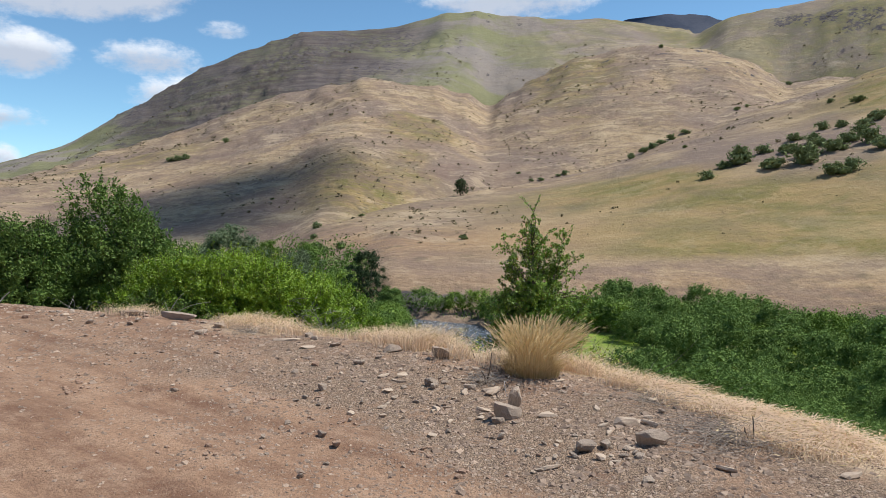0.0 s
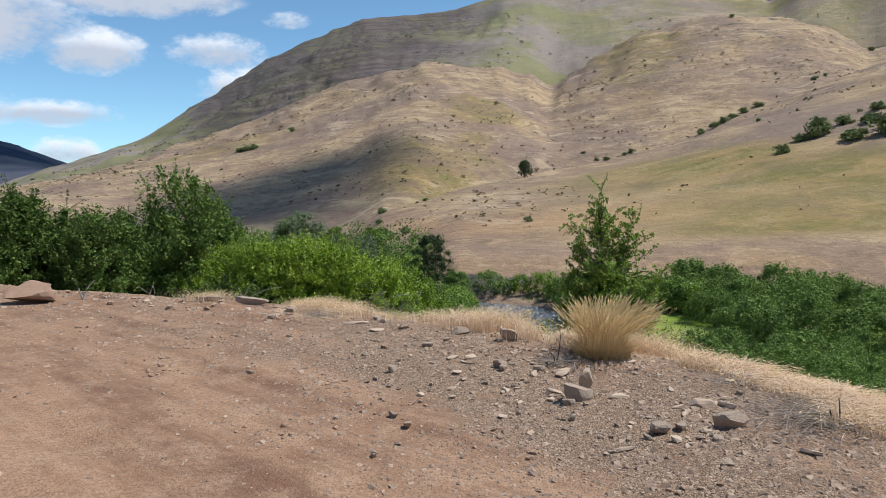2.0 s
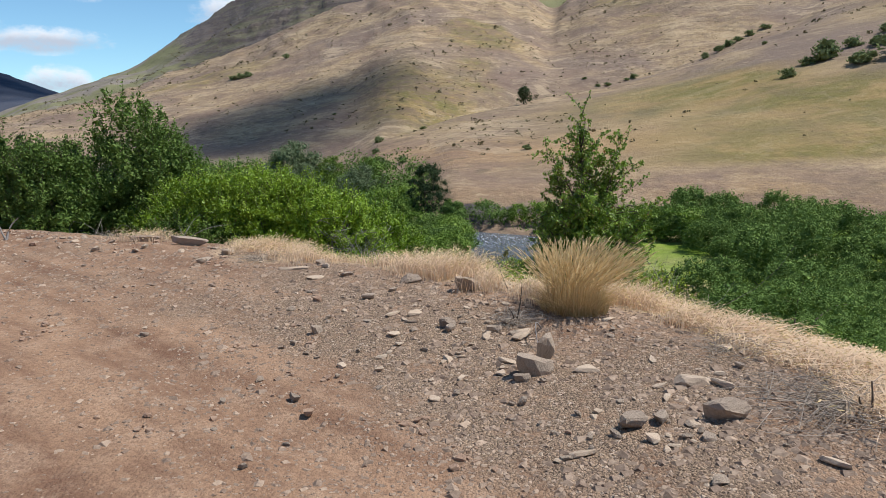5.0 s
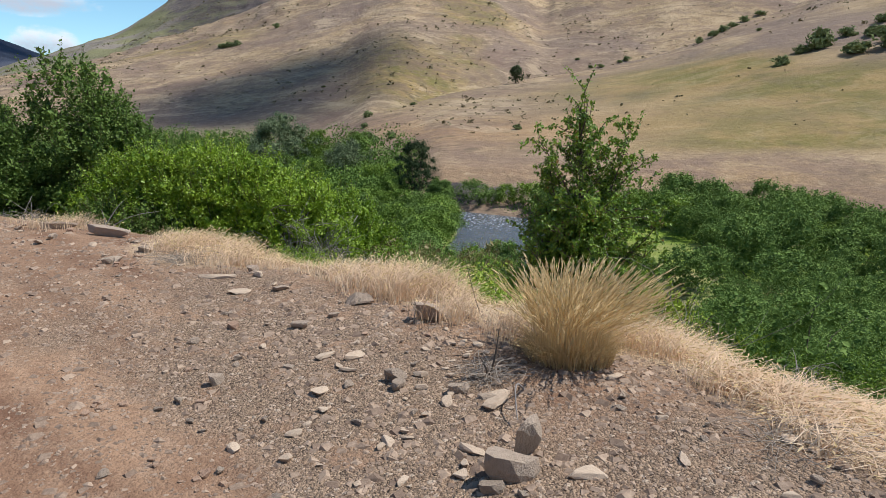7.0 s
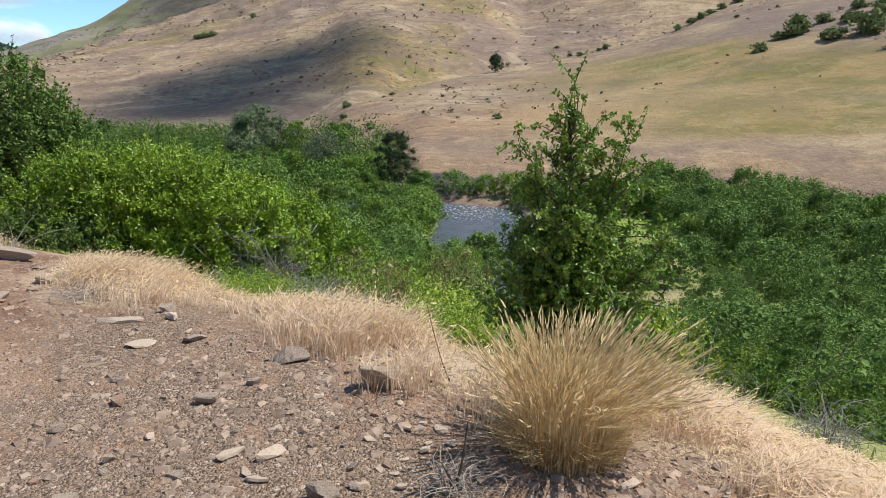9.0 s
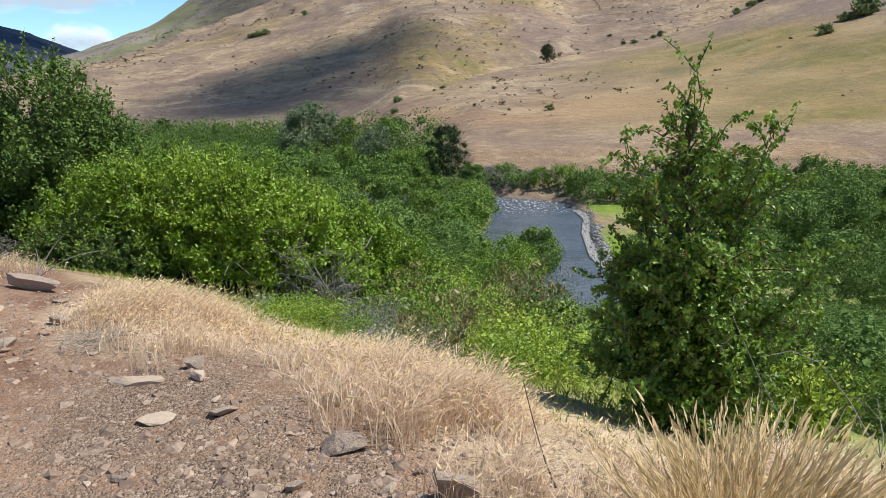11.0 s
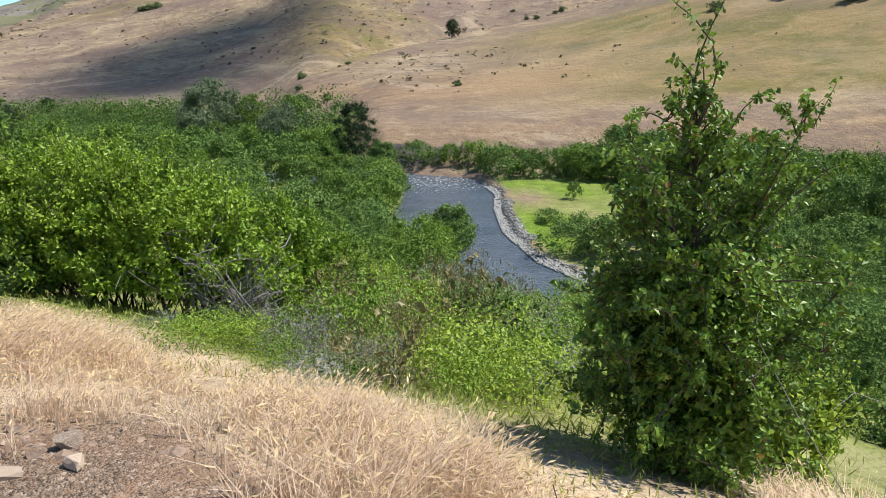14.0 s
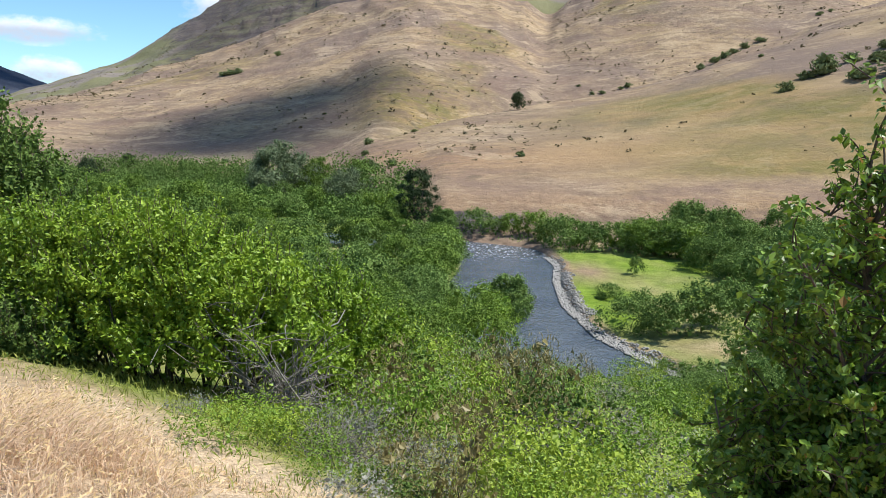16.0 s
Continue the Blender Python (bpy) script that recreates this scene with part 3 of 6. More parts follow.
def tube(points, radii, sides=6):
    """A tapered limb along the points."""
    points, radii = np.asarray(points, float), np.asarray(radii, float)
    ahead = unit(np.gradient(points, axis=0))
    a = unit(np.cross(ahead, np.where(np.abs(ahead[:, 2:3]) > 0.9, [[1.0, 0, 0]], [[0, 0, 1.0]])))
    b = np.cross(ahead, a)
    ang = np.linspace(0, 2 * np.pi, sides, endpoint=False)
    ring = points[:, None] + radii[:, None, None] * (np.cos(ang)[None, :, None] * a[:, None] + np.sin(ang)[None, :, None] * b[:, None])
    m = len(points)
    i, j = np.meshgrid(np.arange(m - 1), np.arange(sides), indexing="ij")
    k = (j + 1) % sides
    faces = np.stack([i * sides + j, i * sides + k, (i + 1) * sides + k, (i + 1) * sides + j], -1).reshape(-1, 4)
    return ring.reshape(-1, 3), faces


def joined(parts):
    verts, faces, base = [], [], 0
    for v, f in parts:
        verts.append(v), faces.append(np.asarray(f) + base)
        base += len(v)
    return np.concatenate(verts), np.concatenate(faces)


def bent(rng, a, b, count=5, sway=0.12):
    a, b = np.asarray(a, float), np.asarray(b, float)
    t = np.linspace(0, 1, count)[:, None]
    return a + (b - a) * t + np.sin(np.pi * t) * rng.normal(size=3) * sway * np.linalg.norm(b - a) + np.array([0, 0, 0.15]) * np.sin(np.pi * t) * np.linalg.norm((b - a)[:2])


def shrub_meshes(seed, radius, height, lobes, per_lobe, leaf, stems=7, spread=0.42, mat=None, bark=None, skirt=0.12, name="crown", lift=0.3, slim=0.55, peak=0.0, ragged=0.0, limbs=40, core=0.0, sprigs=0, sprig=0.3, domed=False):
    """Stems and crown of a shrub or small tree that grows from the origin."""
    rng = np.random.default_rng(seed)
    ang, h = rng.uniform(0, 2 * np.pi, lobes), rng.uniform(skirt, 1, lobes) ** 0.8
    wide = np.sqrt(np.clip(1 - ((h - 0.42) / 0.62) ** 2, 0.02, 1)) * (1 - peak * h)
    rad = radius * wide * np.sqrt(rng.uniform(0.15, 1, lobes)) * (1 + 0.25 * np.sin(ang * 3 + seed))
    tips = np.stack([rad * np.cos(ang), rad * np.sin(ang), height * h * rng.uniform(0.85, 1.08, lobes)], 1)
    tips *= 1 + ragged * (rng.uniform(size=(lobes, 1)) ** 5) * [0.25, 0.25, 0.35]
    wood = []
    feet = rng.normal(size=(stems, 3)) * [0.12 * radius, 0.12 * radius, 0]
    for k in range(min(limbs, lobes)):
        foot = feet[k % stems] + [0, 0, -0.15 * min(1, height)]
        path = bent(rng, foot, tips[k] * [1, 1, 0.95], 5)
        wood.append(tube(path, np.linspace(0.011, 0.003, 5) * height * (0.4 + 0.6 * (k < stems)), 4))
    size = radius * spread * rng.uniform(0.6, 1.2, (lobes, 1))
    centres = tips[:, None] + unit(rng.normal(size=(lobes, per_lobe, 3))) * (rng.uniform(0.15, 1, (lobes, per_lobe, 1)) ** 0.38) * size[:, None] * [1, 1, 0.8]
    out = unit(centres - tips[:, None]).reshape(-1, 3)
    centres = centres.reshape(-1, 3)
    keep = centres[:, 2] > 0.03 * height
    middle = centres - np.array([0, 0, 0.35 * height])
    v, f = leaves(rng, centres[keep], leaf, leaf * slim, 0.15, out[keep] * 0.8, lift, (0.9 * out + 0.45 * unit(middle))[keep] if domed else None)
    if core:
        # oversized inner leaves, added to block light so the crown is dark inside
        k = max(2, int(per_lobe * 0.12))
        inner = tips[:, None] + unit(rng.normal(size=(lobes, k, 3))) * rng.uniform(0, 0.38, (lobes, k, 1)) * size[:, None]
        inner = np.concatenate([inner.reshape(-1, 3), tips * rng.uniform(0.3, 0.8, (lobes, 1))])
        inner = inner[inner[:, 2] > 0.05 * height]
        cv, cf = leaves(rng, inner, leaf * core, leaf * core * 0.8, 0.1)
        v, f = joined([(v, f), (cv, cf)])
    if sprigs:
        # upright shoots with leaves along them
        pick = rng.choice(lobes, sprigs, p=(h ** 1.5) / (h ** 1.5).sum())
        foot, way = tips[pick], unit(unit(tips[pick] * [1, 1, 0.3]) * 0.55 + rng.normal(size=(sprigs, 3)) * 0.35 + [0, 0, 1.1])
        long = sprig * rng.uniform(0.5, 1.4, (sprigs, 1))
        for a, w, g in zip(foot, way, long):
            wood.append(tube(np.array([a, a + w * g * 0.5, a + w * g]), np.array([0.005, 0.004, 0.002]), 3))
        m = 16
        t = rng.uniform(0.1, 1.05, (sprigs, m, 1))
        o = unit(rng.normal(size=(sprigs, m, 3)) + 0.5 * way[:, None])
        c = foot[:, None] + way[:, None] * long[:, None] * t + o * leaf * 0.55
        lv, lf = leaves(rng, c.reshape(-1, 3), leaf * 0.95, leaf * 0.55, 0.1, o.reshape(-1, 3))
        v, f = joined([(v, f), (lv, lf)])
    few = wood[:stems]
    return [mesh_of("stem", *w, bark or M_BARK, True) for w in few], mesh_of("branchwork", *joined(wood), bark or M_BARK, True) if not few else (mesh_of("branchwork", *joined(wood[stems:]), bark or M_BARK, True) if len(wood) > stems else None), mesh_of(name, v, f, mat)


def shrub(kind, label, category, group, seed, place, turn=0.0, scale=(1, 1, 1), **shape):
    ob = thing(kind, label, category, group)
    stems, branches, crown = shrub_meshes(seed, **shape)
    for me in stems:
        piece("stem", me, ob)
    if branches:
        piece("branchwork", branches, ob, "", "stuff")
    piece("crown", crown, ob)
    ob.location, ob.rotation_euler, ob.scale = place, (0, 0, turn), scale
    return ob


# ---- ground sheet ----
def ground_sheet():
    dense = np.arange(-47, 47.01, 0.25)
    coarse = np.concatenate([np.arange(-180, -47, 4.0), dense, np.arange(49, 180, 4.0)])
    rr = np.concatenate([[0.001], np.geomspace(0.5, 60, 235), np.geomspace(60, 4500, 350)[1:]])
    az, r = np.meshgrid(np.radians(coarse), rr, indexing="ij")
    x, y = r * np.sin(az) - 0.31, r * np.cos(az) - 0.43
    z = land(x, y)
    na, nr = x.shape
    i, j = np.meshgrid(np.arange(na), np.arange(nr - 1), indexing="ij")
    k = (i + 1) % na
    faces = np.stack([i * nr + j, i * nr + j + 1, k * nr + j + 1, k * nr + j], -1).reshape(-1, 4)
    me = mesh_of("ground", np.stack([x, y, z], -1).reshape(-1, 3), faces, M_GROUND, True)
    s, bed, a = rim(x, y), river(x, y), np.degrees(az)
    fuzz = 0.35 * fbm(x, y, 1.4, 4, 61)
    lot = 1 - step(s + fuzz, 0.2, 0.9)
    gravel = step(s + 1.0 * fuzz, -2.9, -1.5) * (0.75 + 0.5 * fbm(x, y, 0.9, 3, 68)) * (0.45 + 0.55 * step(x, -2.4, -0.6))
    wide = 0.9 * step(x, 0.9, 1.8)
    thatch = step(s + 0.6 * fuzz + 0.3 * step(-x, 1.3, 1.9), -0.15, 0.25) * (1 - step(s + fuzz, 1.2 + wide, 1.9 + wide)) * np.maximum(step(x, -3.5, -2.9), np.exp(-((x + 4.75) / 0.4) ** 2 - ((y - 10.5) / 0.3) ** 2)) * (1 - step(x, 5, 7))
    patch = fbm(x, y, 130, 4, 62)
    spur_r = np.interp(a, [p[0] for p in SPUR], [p[1] for p in SPUR])
    hazed_slope = step(r / spur_r, 0.99, 1.06) * (1 - 0.5 * step(a, 2, 14))
    shaded_basalt = (1 - step(a + 2.5 * fbm(x, y, 150, 3, 67), -7, 1)) * step(a + 1.5 * fbm(x, y, 90, 3, 68), -27, -23)
    blue_haze = np.maximum(step(r, 1480, 1640) * (1 - step(a, -31, -29)), step(r, 1650, 1850) * step(a, 5, 8))
    rise = np.degrees(np.arctan2(z - 1.6, r))
    crags = step(fbm(x, y, 34, 4, 69), 0.0, 0.35) * np.exp(-((a - 27.5) / 5.0) ** 2 - ((rise - 13.2) / 0.75) ** 2) * step(r, 850, 950)
    lip_r = np.interp(a, [p[0] for p in LIP], [p[1] for p in LIP])
    crest_r = np.interp(a, [p[0] for p in CREST], [p[1] for p in CREST])
    bench = step(r, lip_r + 6, lip_r + 22) * (1 - step(r, crest_r * 0.75, crest_r * 1.02)) * step(a, -8, 6)
    green = np.clip(bench * (0.7 + 0.6 * patch) * (0.35 + 0.65 * step(a, 2, 22)) + 0.55 * step(patch, 0.35, 0.9) * step(r, 300, 420) + 0.6 * step(r, 850, 1000) * step(fbm(x, y, 240, 3, 66), -0.1, 0.5)
                    + 0.7 * np.exp(-((a + 6.5) / 6) ** 2 - ((r - 330) / 90) ** 2), 0, 1)
    slope = step(s, 1.2 + wide, 2.1 + wide) * (1 - step(r, lip_r - 28, lip_r - 16))
    lush = np.clip(slope * (0.75 + 0.4 * fbm(x, y, 9, 3, 63)), 0, 1)
    sand = np.exp(-((x - 11) / 3.0) ** 2 - ((y - 93) / 6.0) ** 2) + (1 - step(bed, 7.0, 8.0)) * step(s, 30, 36) * (line_side(x, y, RIVER)[0] < 0) * (x > 0)
    lush = lush * np.clip(1 - sand, 0, 1)
    red = np.clip(0.55 * np.exp(-((r - lip_r + 2) / 9) ** 2) + 0.85 * np.exp(-((r - lip_r - 45) / 26) ** 2) * (1 - step(a, 8, 24)), 0, 1) * step(a, -16, -6)
    rock = np.clip(step(z, 20, 70) * step(r, 560, 760) * ledges(z, x, y) * 0.9 + step(r / spur_r, 1.03, 1.12) * (1 - step(a, -5, 1)) * step(a, -27, -23) * (0.35 + 0.35 * fbm(x, y, 120, 4, 64) + 0.5 * ledges(z, x, y))
                   + 1.5 * crags + 0.9 * np.exp(-((r - lip_r + 9) / 5) ** 2) * np.exp(-((a + 1.5) / 4) ** 2), 0, 1)
    for name, value in (("lot", lot), ("thatch", thatch), ("hazed_slope", hazed_slope), ("shaded_basalt", shaded_basalt), ("blue_haze", blue_haze), ("bench", np.clip(bench * step(a, -4, 6), 0, 1)), ("gravel", gravel), ("green", green), ("lush", lush), ("red", red), ("rock", rock)):
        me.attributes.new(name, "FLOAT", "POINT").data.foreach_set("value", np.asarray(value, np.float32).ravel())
    return tagged(new("ground", me), "dirt pull-out, grassy canyon slopes and bare brown hills", "ground", "", "structure")


ground_sheet()


def river_sheet():
    gx, gy = np.arange(-290, 150, 1.2), np.arange(18, 212, 1.2)
    x, y = np.meshgrid(gx, gy, indexing="ij")
    wet = river(x, y) < 8.8
    i, j = np.nonzero(wet[:-1, :-1] & wet[1:, :-1] & wet[:-1, 1:] & wet[1:, 1:])
    m = len(gy)
    f = np.stack([i * m + j, (i + 1) * m + j, (i + 1) * m + j + 1, i * m + j + 1], -1)
    used, f = np.unique(f, return_inverse=True)
    f = f.reshape(-1, 4)
    v = np.stack([x.ravel()[used], y.ravel()[used], np.full(len(used), RIVER_Z)], -1)
    me = mesh_of("water", v, f, M_WATER, True)
    rapid = np.exp(-((v[:, 1] - 110) / 7) ** 2) * np.exp(-((v[:, 0] + 1) / 9) ** 2) + 0.12
    me.attributes.new("rapid", "FLOAT", "POINT").data.foreach_set("value", rapid.astype(np.float32))
    return tagged(new("water", me), "grey river bending with a riffle of white water", "river", "", "structure")


river_sheet()
RNG = np.random.default_rng(11)


def on_land(x, y, sink=0.0):
    return (x, y, land_at(x, y) - sink)


def polar(az, r):
    return r * math.sin(radians(az)), r * math.cos(radians(az))


def spread(ob, x, y, size, tall=1.0, sink=0.08):
    """A turned and scaled copy on the ground."""
    return copy_thing(ob, Matrix.LocRotScale(on_land(x, y, sink), Euler((0, 0, RNG.uniform(0, 6.28))), (size, size, size * tall)))


# ---- unseen clouds overhead, placed so that their shadows lie on the hills ----
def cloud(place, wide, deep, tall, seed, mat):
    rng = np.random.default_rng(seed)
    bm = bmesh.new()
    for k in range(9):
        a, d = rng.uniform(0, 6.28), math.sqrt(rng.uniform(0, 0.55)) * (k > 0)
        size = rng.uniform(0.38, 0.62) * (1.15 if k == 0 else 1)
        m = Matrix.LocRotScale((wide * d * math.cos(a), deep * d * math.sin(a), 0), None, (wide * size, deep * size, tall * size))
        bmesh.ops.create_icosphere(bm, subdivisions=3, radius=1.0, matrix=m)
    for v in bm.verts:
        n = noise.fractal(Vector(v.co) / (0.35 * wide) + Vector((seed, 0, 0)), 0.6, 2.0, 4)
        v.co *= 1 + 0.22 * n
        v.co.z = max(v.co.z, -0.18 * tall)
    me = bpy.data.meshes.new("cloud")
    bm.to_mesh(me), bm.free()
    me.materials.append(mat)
    ob = tagged(new("cloud", me), "white cumulus cloud out of view, placed to shade the hills", "cloud", "clouds overhead", "structure")
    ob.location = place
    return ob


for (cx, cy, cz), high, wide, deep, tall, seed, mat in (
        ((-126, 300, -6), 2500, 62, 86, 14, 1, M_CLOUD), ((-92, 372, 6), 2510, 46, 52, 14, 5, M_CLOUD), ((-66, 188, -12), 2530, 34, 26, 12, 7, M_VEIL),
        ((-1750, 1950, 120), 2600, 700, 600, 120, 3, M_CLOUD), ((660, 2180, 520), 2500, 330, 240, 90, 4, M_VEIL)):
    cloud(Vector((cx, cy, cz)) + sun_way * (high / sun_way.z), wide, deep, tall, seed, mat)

# ---- thickets on the valley floor ----
NEAR_WILLOW, FAR_WILLOW = dict(lobes=70, per_lobe=105, leaf=0.115, limbs=2, stems=2, spread=0.27, core=2.6, domed=True), dict(lobes=40, per_lobe=60, leaf=0.22, limbs=1, stems=1, spread=0.33, core=2.0, domed=True)
WILLOWS = [
    ("willow_bush", "dense dark green willow bush on the valley floor", dict(radius=2.6, height=3.6, mat=M_WILLOW)),
    ("willow_bush", "rounded green willow bush beside the river", dict(radius=3.0, height=3.3, mat=M_WILLOW)),
    ("alder_bush", "light green alder bush in the thicket", dict(radius=2.4, height=3.8, mat=M_LIGHT)),
    ("willow_bush", "tall loose green willow bush in the thicket", dict(radius=2.3, height=4.4, mat=M_WILLOW, peak=0.3)),
    ("alder_bush", "fresh green alder bush in the thicket", dict(radius=2.6, height=3.4, mat=M_FRESH)),
]
HOMES = [(-14, 62), (34, 58), (-20, 66), (42, 60), (-26, 60), (-38, 96), (34, 84), (-30, 100), (42, 98), (-50, 108)]
protos = [shrub(kind, label, "bush", "thicket bushes", 100 + k + 20 * far, on_land(*HOMES[k + 5 * far]), **shape, **(FAR_WILLOW if far else NEAR_WILLOW))
          for far in (0, 1) for k, (kind, label, shape) in enumerate(WILLOWS)]


def willow(pick, x, y, size, tall):
    return spread(protos[pick + 5 * (math.hypot(x, y) > 68)], x, y, size, tall)


def open_floor(x, y):
    s, bed = float(rim(x, y)), float(river(x, y))
    bar = 5 < x < 26 and 48 < y < 103 and bed < 24 or ((x - 22.6) / 4.5) ** 2 + ((y - 86) / 12) ** 2 < 1
    return (s > 30 or (s > 9 and x > 5)) and bed > 8.5 and not bar


spots = [(p.location.x, p.location.y) for p in protos]
for az_lo, az_hi, r_lo, r_hi, count, gap, grow in ((10, 40, 44, 120, 150, 3.4, 1.15), (-46, -1, 40, 122, 125, 4.0, 1.1), (-46, -7, 118, 232, 170, 5.0, 1.3)):
    tries = 0
    while count > 0 and tries < 6000:
        tries += 1
        az, r = RNG.uniform(az_lo, az_hi), math.sqrt(RNG.uniform(r_lo**2, r_hi**2))
        x, y = polar(az, r)
        if r < np.interp(az, [p[0] for p in LIP], [p[1] for p in LIP]) - 8 and open_floor(x, y) and all((x - p) ** 2 + (y - q) ** 2 > gap**2 for p, q in spots):
            spots.append((x, y))
            light = float(fbm(np.array([x]), np.array([y]), 34, 2, 77)[0])
            pick = int(RNG.choice([2, 4, 1], p=[0.5, 0.3, 0.2]) if light > 0.25 else RNG.choice([0, 1, 3, 2], p=[0.35, 0.25, 0.25, 0.15]))
            pick = (0, 1, 3)[pick % 3] if az > 5 and RNG.uniform() < 0.8 else pick
            willow(pick, x, y, RNG.uniform(0.6, 1.35) * grow * (0.78 if -22 < az < -8 and r > 95 else 1), RNG.uniform(0.75, 1.15))
            count -= 1


bank = shrub("bank_willow", "dark green leafy willow bush on the canyon side", "bush", "bank willows", 140, on_land(14.5, 32.0, 0.1), radius=1.9, height=2.5, mat=M_WILLOW, lobes=90, per_lobe=130, leaf=0.064, limbs=4, stems=4, spread=0.24, core=2.4, domed=True)
count, tries = 46, 0
while count > 0 and tries < 3000:
    tries += 1
    az, r = RNG.uniform(13, 42), math.sqrt(RNG.uniform(28**2, 48**2))
    x, y = polar(az, r)
    if float(rim(x, y)) > 17 and all((x - p) ** 2 + (y - q) ** 2 > 7 for p, q in spots):
        spots.append((x, y))
        spread(bank, x, y, RNG.uniform(0.65, 1.1), RNG.uniform(0.7, 1.0))
        count -= 1


count, tries = 34, 0
while count > 0 and tries < 3000:
    tries += 1
    az, r = RNG.uniform(17, 50), RNG.uniform(10, 30)
    x, y = polar(az, r)
    if 7.0 < float(rim(x, y)) < 17 and all((x - p) ** 2 + (y - q) ** 2 > 3.2 for p, q in spots):
        spots.append((x, y))
        spread(bank, x, y, RNG.uniform(0.5, 0.85), RNG.uniform(0.65, 0.9))
        count -= 1


def undergrowth():
    """Low leafage between the bushes."""
    rng = np.random.default_rng(5)
    n = 80000
    az, r = np.radians(rng.uniform(-46, 42, n)), np.sqrt(rng.uniform(28**2, 215**2, n))
    x, y = r * np.sin(az), r * np.cos(az)
    s, bed = rim(x, y), river(x, y)
    lip_r = np.interp(np.degrees(az), [p[0] for p in LIP], [p[1] for p in LIP])
    bar = (x > 5) & (x < 26) & (y > 48) & (y < 103) & (bed < 24) | (((x - 22.6) / 4.5) ** 2 + ((y - 86) / 12) ** 2 < 1)
    ok = (s > 18) & (bed > 7.4) & (r < lip_r - 9) & ~bar
    x, y, r = x[ok], y[ok], r[ok]
    high = 0.25 + 0.8 * np.clip(fbm(x, y, 5, 3, 71) + 0.3, 0, 1.2) * rng.uniform(0.2, 1, len(x))
    c = np.stack([x, y, land(x, y) + high], 1)
    size = (0.22 + 0.0022 * r)[:, None]
    v, f = leaves(rng, c, size, size * 0.6, 0.0, None, 0.5)
    return tagged(new("undergrowth", mesh_of("undergrowth", v, f, M_WILLOW)), "low tangled green growth under the willows", "undergrowth", "", "stuff")


undergrowth()


def far_thicket():
    """The willow woods at the foot of the far hills."""
    rng = np.random.default_rng(6)
    n = 5200
    az, r = np.radians(rng.uniform(-50, -6, n)), np.sqrt(rng.uniform(112**2, 262**2, n))
    x, y = r * np.sin(az), r * np.cos(az)
    lip_r = np.interp(np.degrees(az), [p[0] for p in LIP], [p[1] for p in LIP])
    ok = (rim(x, y) > 40) & (river(x, y) > 8.5) & (r < lip_r + 3 + 3 * (np.degrees(az) > -13))
    edge = step(r - lip_r, -34, -16)[ok]
    x, y, r, edge = x[ok][:1100], y[ok][:1100], r[ok][:1100], edge[:1100]
    m, k = len(x), 170
    high = rng.uniform(2.2, 4.8, m) * (1 + 0.85 * edge)
    at = unit(rng.normal(size=(m, k, 3))) * rng.uniform(0.72, 1, (m, k, 1)) * np.stack([high * 0.55, high * 0.55, high * 0.5], 1)[:, None]
    c = (np.stack([x, y, land(x, y) + 0.5 * high], 1)[:, None] + at).reshape(-1, 3)
    v, f = leaves(rng, c, 0.50, 0.38, 0.1, None, 0.3, unit(at.reshape(-1, 3)))
    return tagged(new("far_thicket", mesh_of("far_thicket", v, f, M_WOODS)), "dense green willow woods under the far hills", "thicket", "", "stuff")


far_thicket()

# larger trees of the floor: (x, y, kind, label, height, radius, material, leaf)
for k, (x, y, name, label, high, wide, mat, peak) in enumerate((
        (-13.5, 125.0, "dark_tree", "dark upright juniper-like tree by the bend", 9.8, 3.8, M_PINE, 0.15),
        (-30.5, 148.0, "pale_willow", "pale silvery willow tree by the river", 8.4, 5.6, M_PALE, 0.1),
        (-51.0, 168.0, "grey_willow", "tall grey-green willow tree among the thicket", 12.5, 8.2, M_PALE, 0.1),
        (-44.0, 176.0, "willow_tree", "bright green willow tree behind the grey one", 9.5, 5.0, M_LIGHT, 0.2),
        (-33.0, 172.0, "willow_tree", "bright green willow tree under the hill", 6.5, 4.0, M_LIGHT, 0.2),
        (-20.5, 136.0, "pale_willow", "small pale willow tree by the bend", 5.0, 3.8, M_WILLOW, 0.1),
        (-8.6, 118.5, "willow_tree", "green willow tree on the bend", 4.6, 2.6, M_WILLOW, 0.2),
        (-124.0, 214.0, "dark_tree", "nearly black conifer at the hill foot", 7.0, 4.6, M_PINE, 0.2),
        (-121.0, 232.0, "dark_tree", "small dark conifer at the hill foot", 4.5, 2.8, M_PINE, 0.2),
        (-141.0, 181.5, "tall_pine", "tall dark pine beyond the thicket", 20.0, 4.2, M_PINE, 0.6),
        (-137.0, 184.5, "tall_pine", "tall dark pine beyond the thicket", 17.5, 4.0, M_PINE, 0.6),
        (-134.0, 189.0, "tall_pine", "dark pine beyond the thicket", 16.5, 4.0, M_PINE, 0.6),
        (1.2, 72.6, "willow_tree", "dark green willow bush leaning over the water", 4.6, 2.7, M_WILLOW, 0.15))):
    shrub(name, label, "tree", "", 200 + k, on_land(x, y, 0.1), radius=wide, height=high, lobes=110, per_lobe=95, leaf=0.21 * max(1.0, wide / 4.2), mat=mat, peak=peak, spread=0.24, limbs=8, stems=3, core=2.5, domed=True)

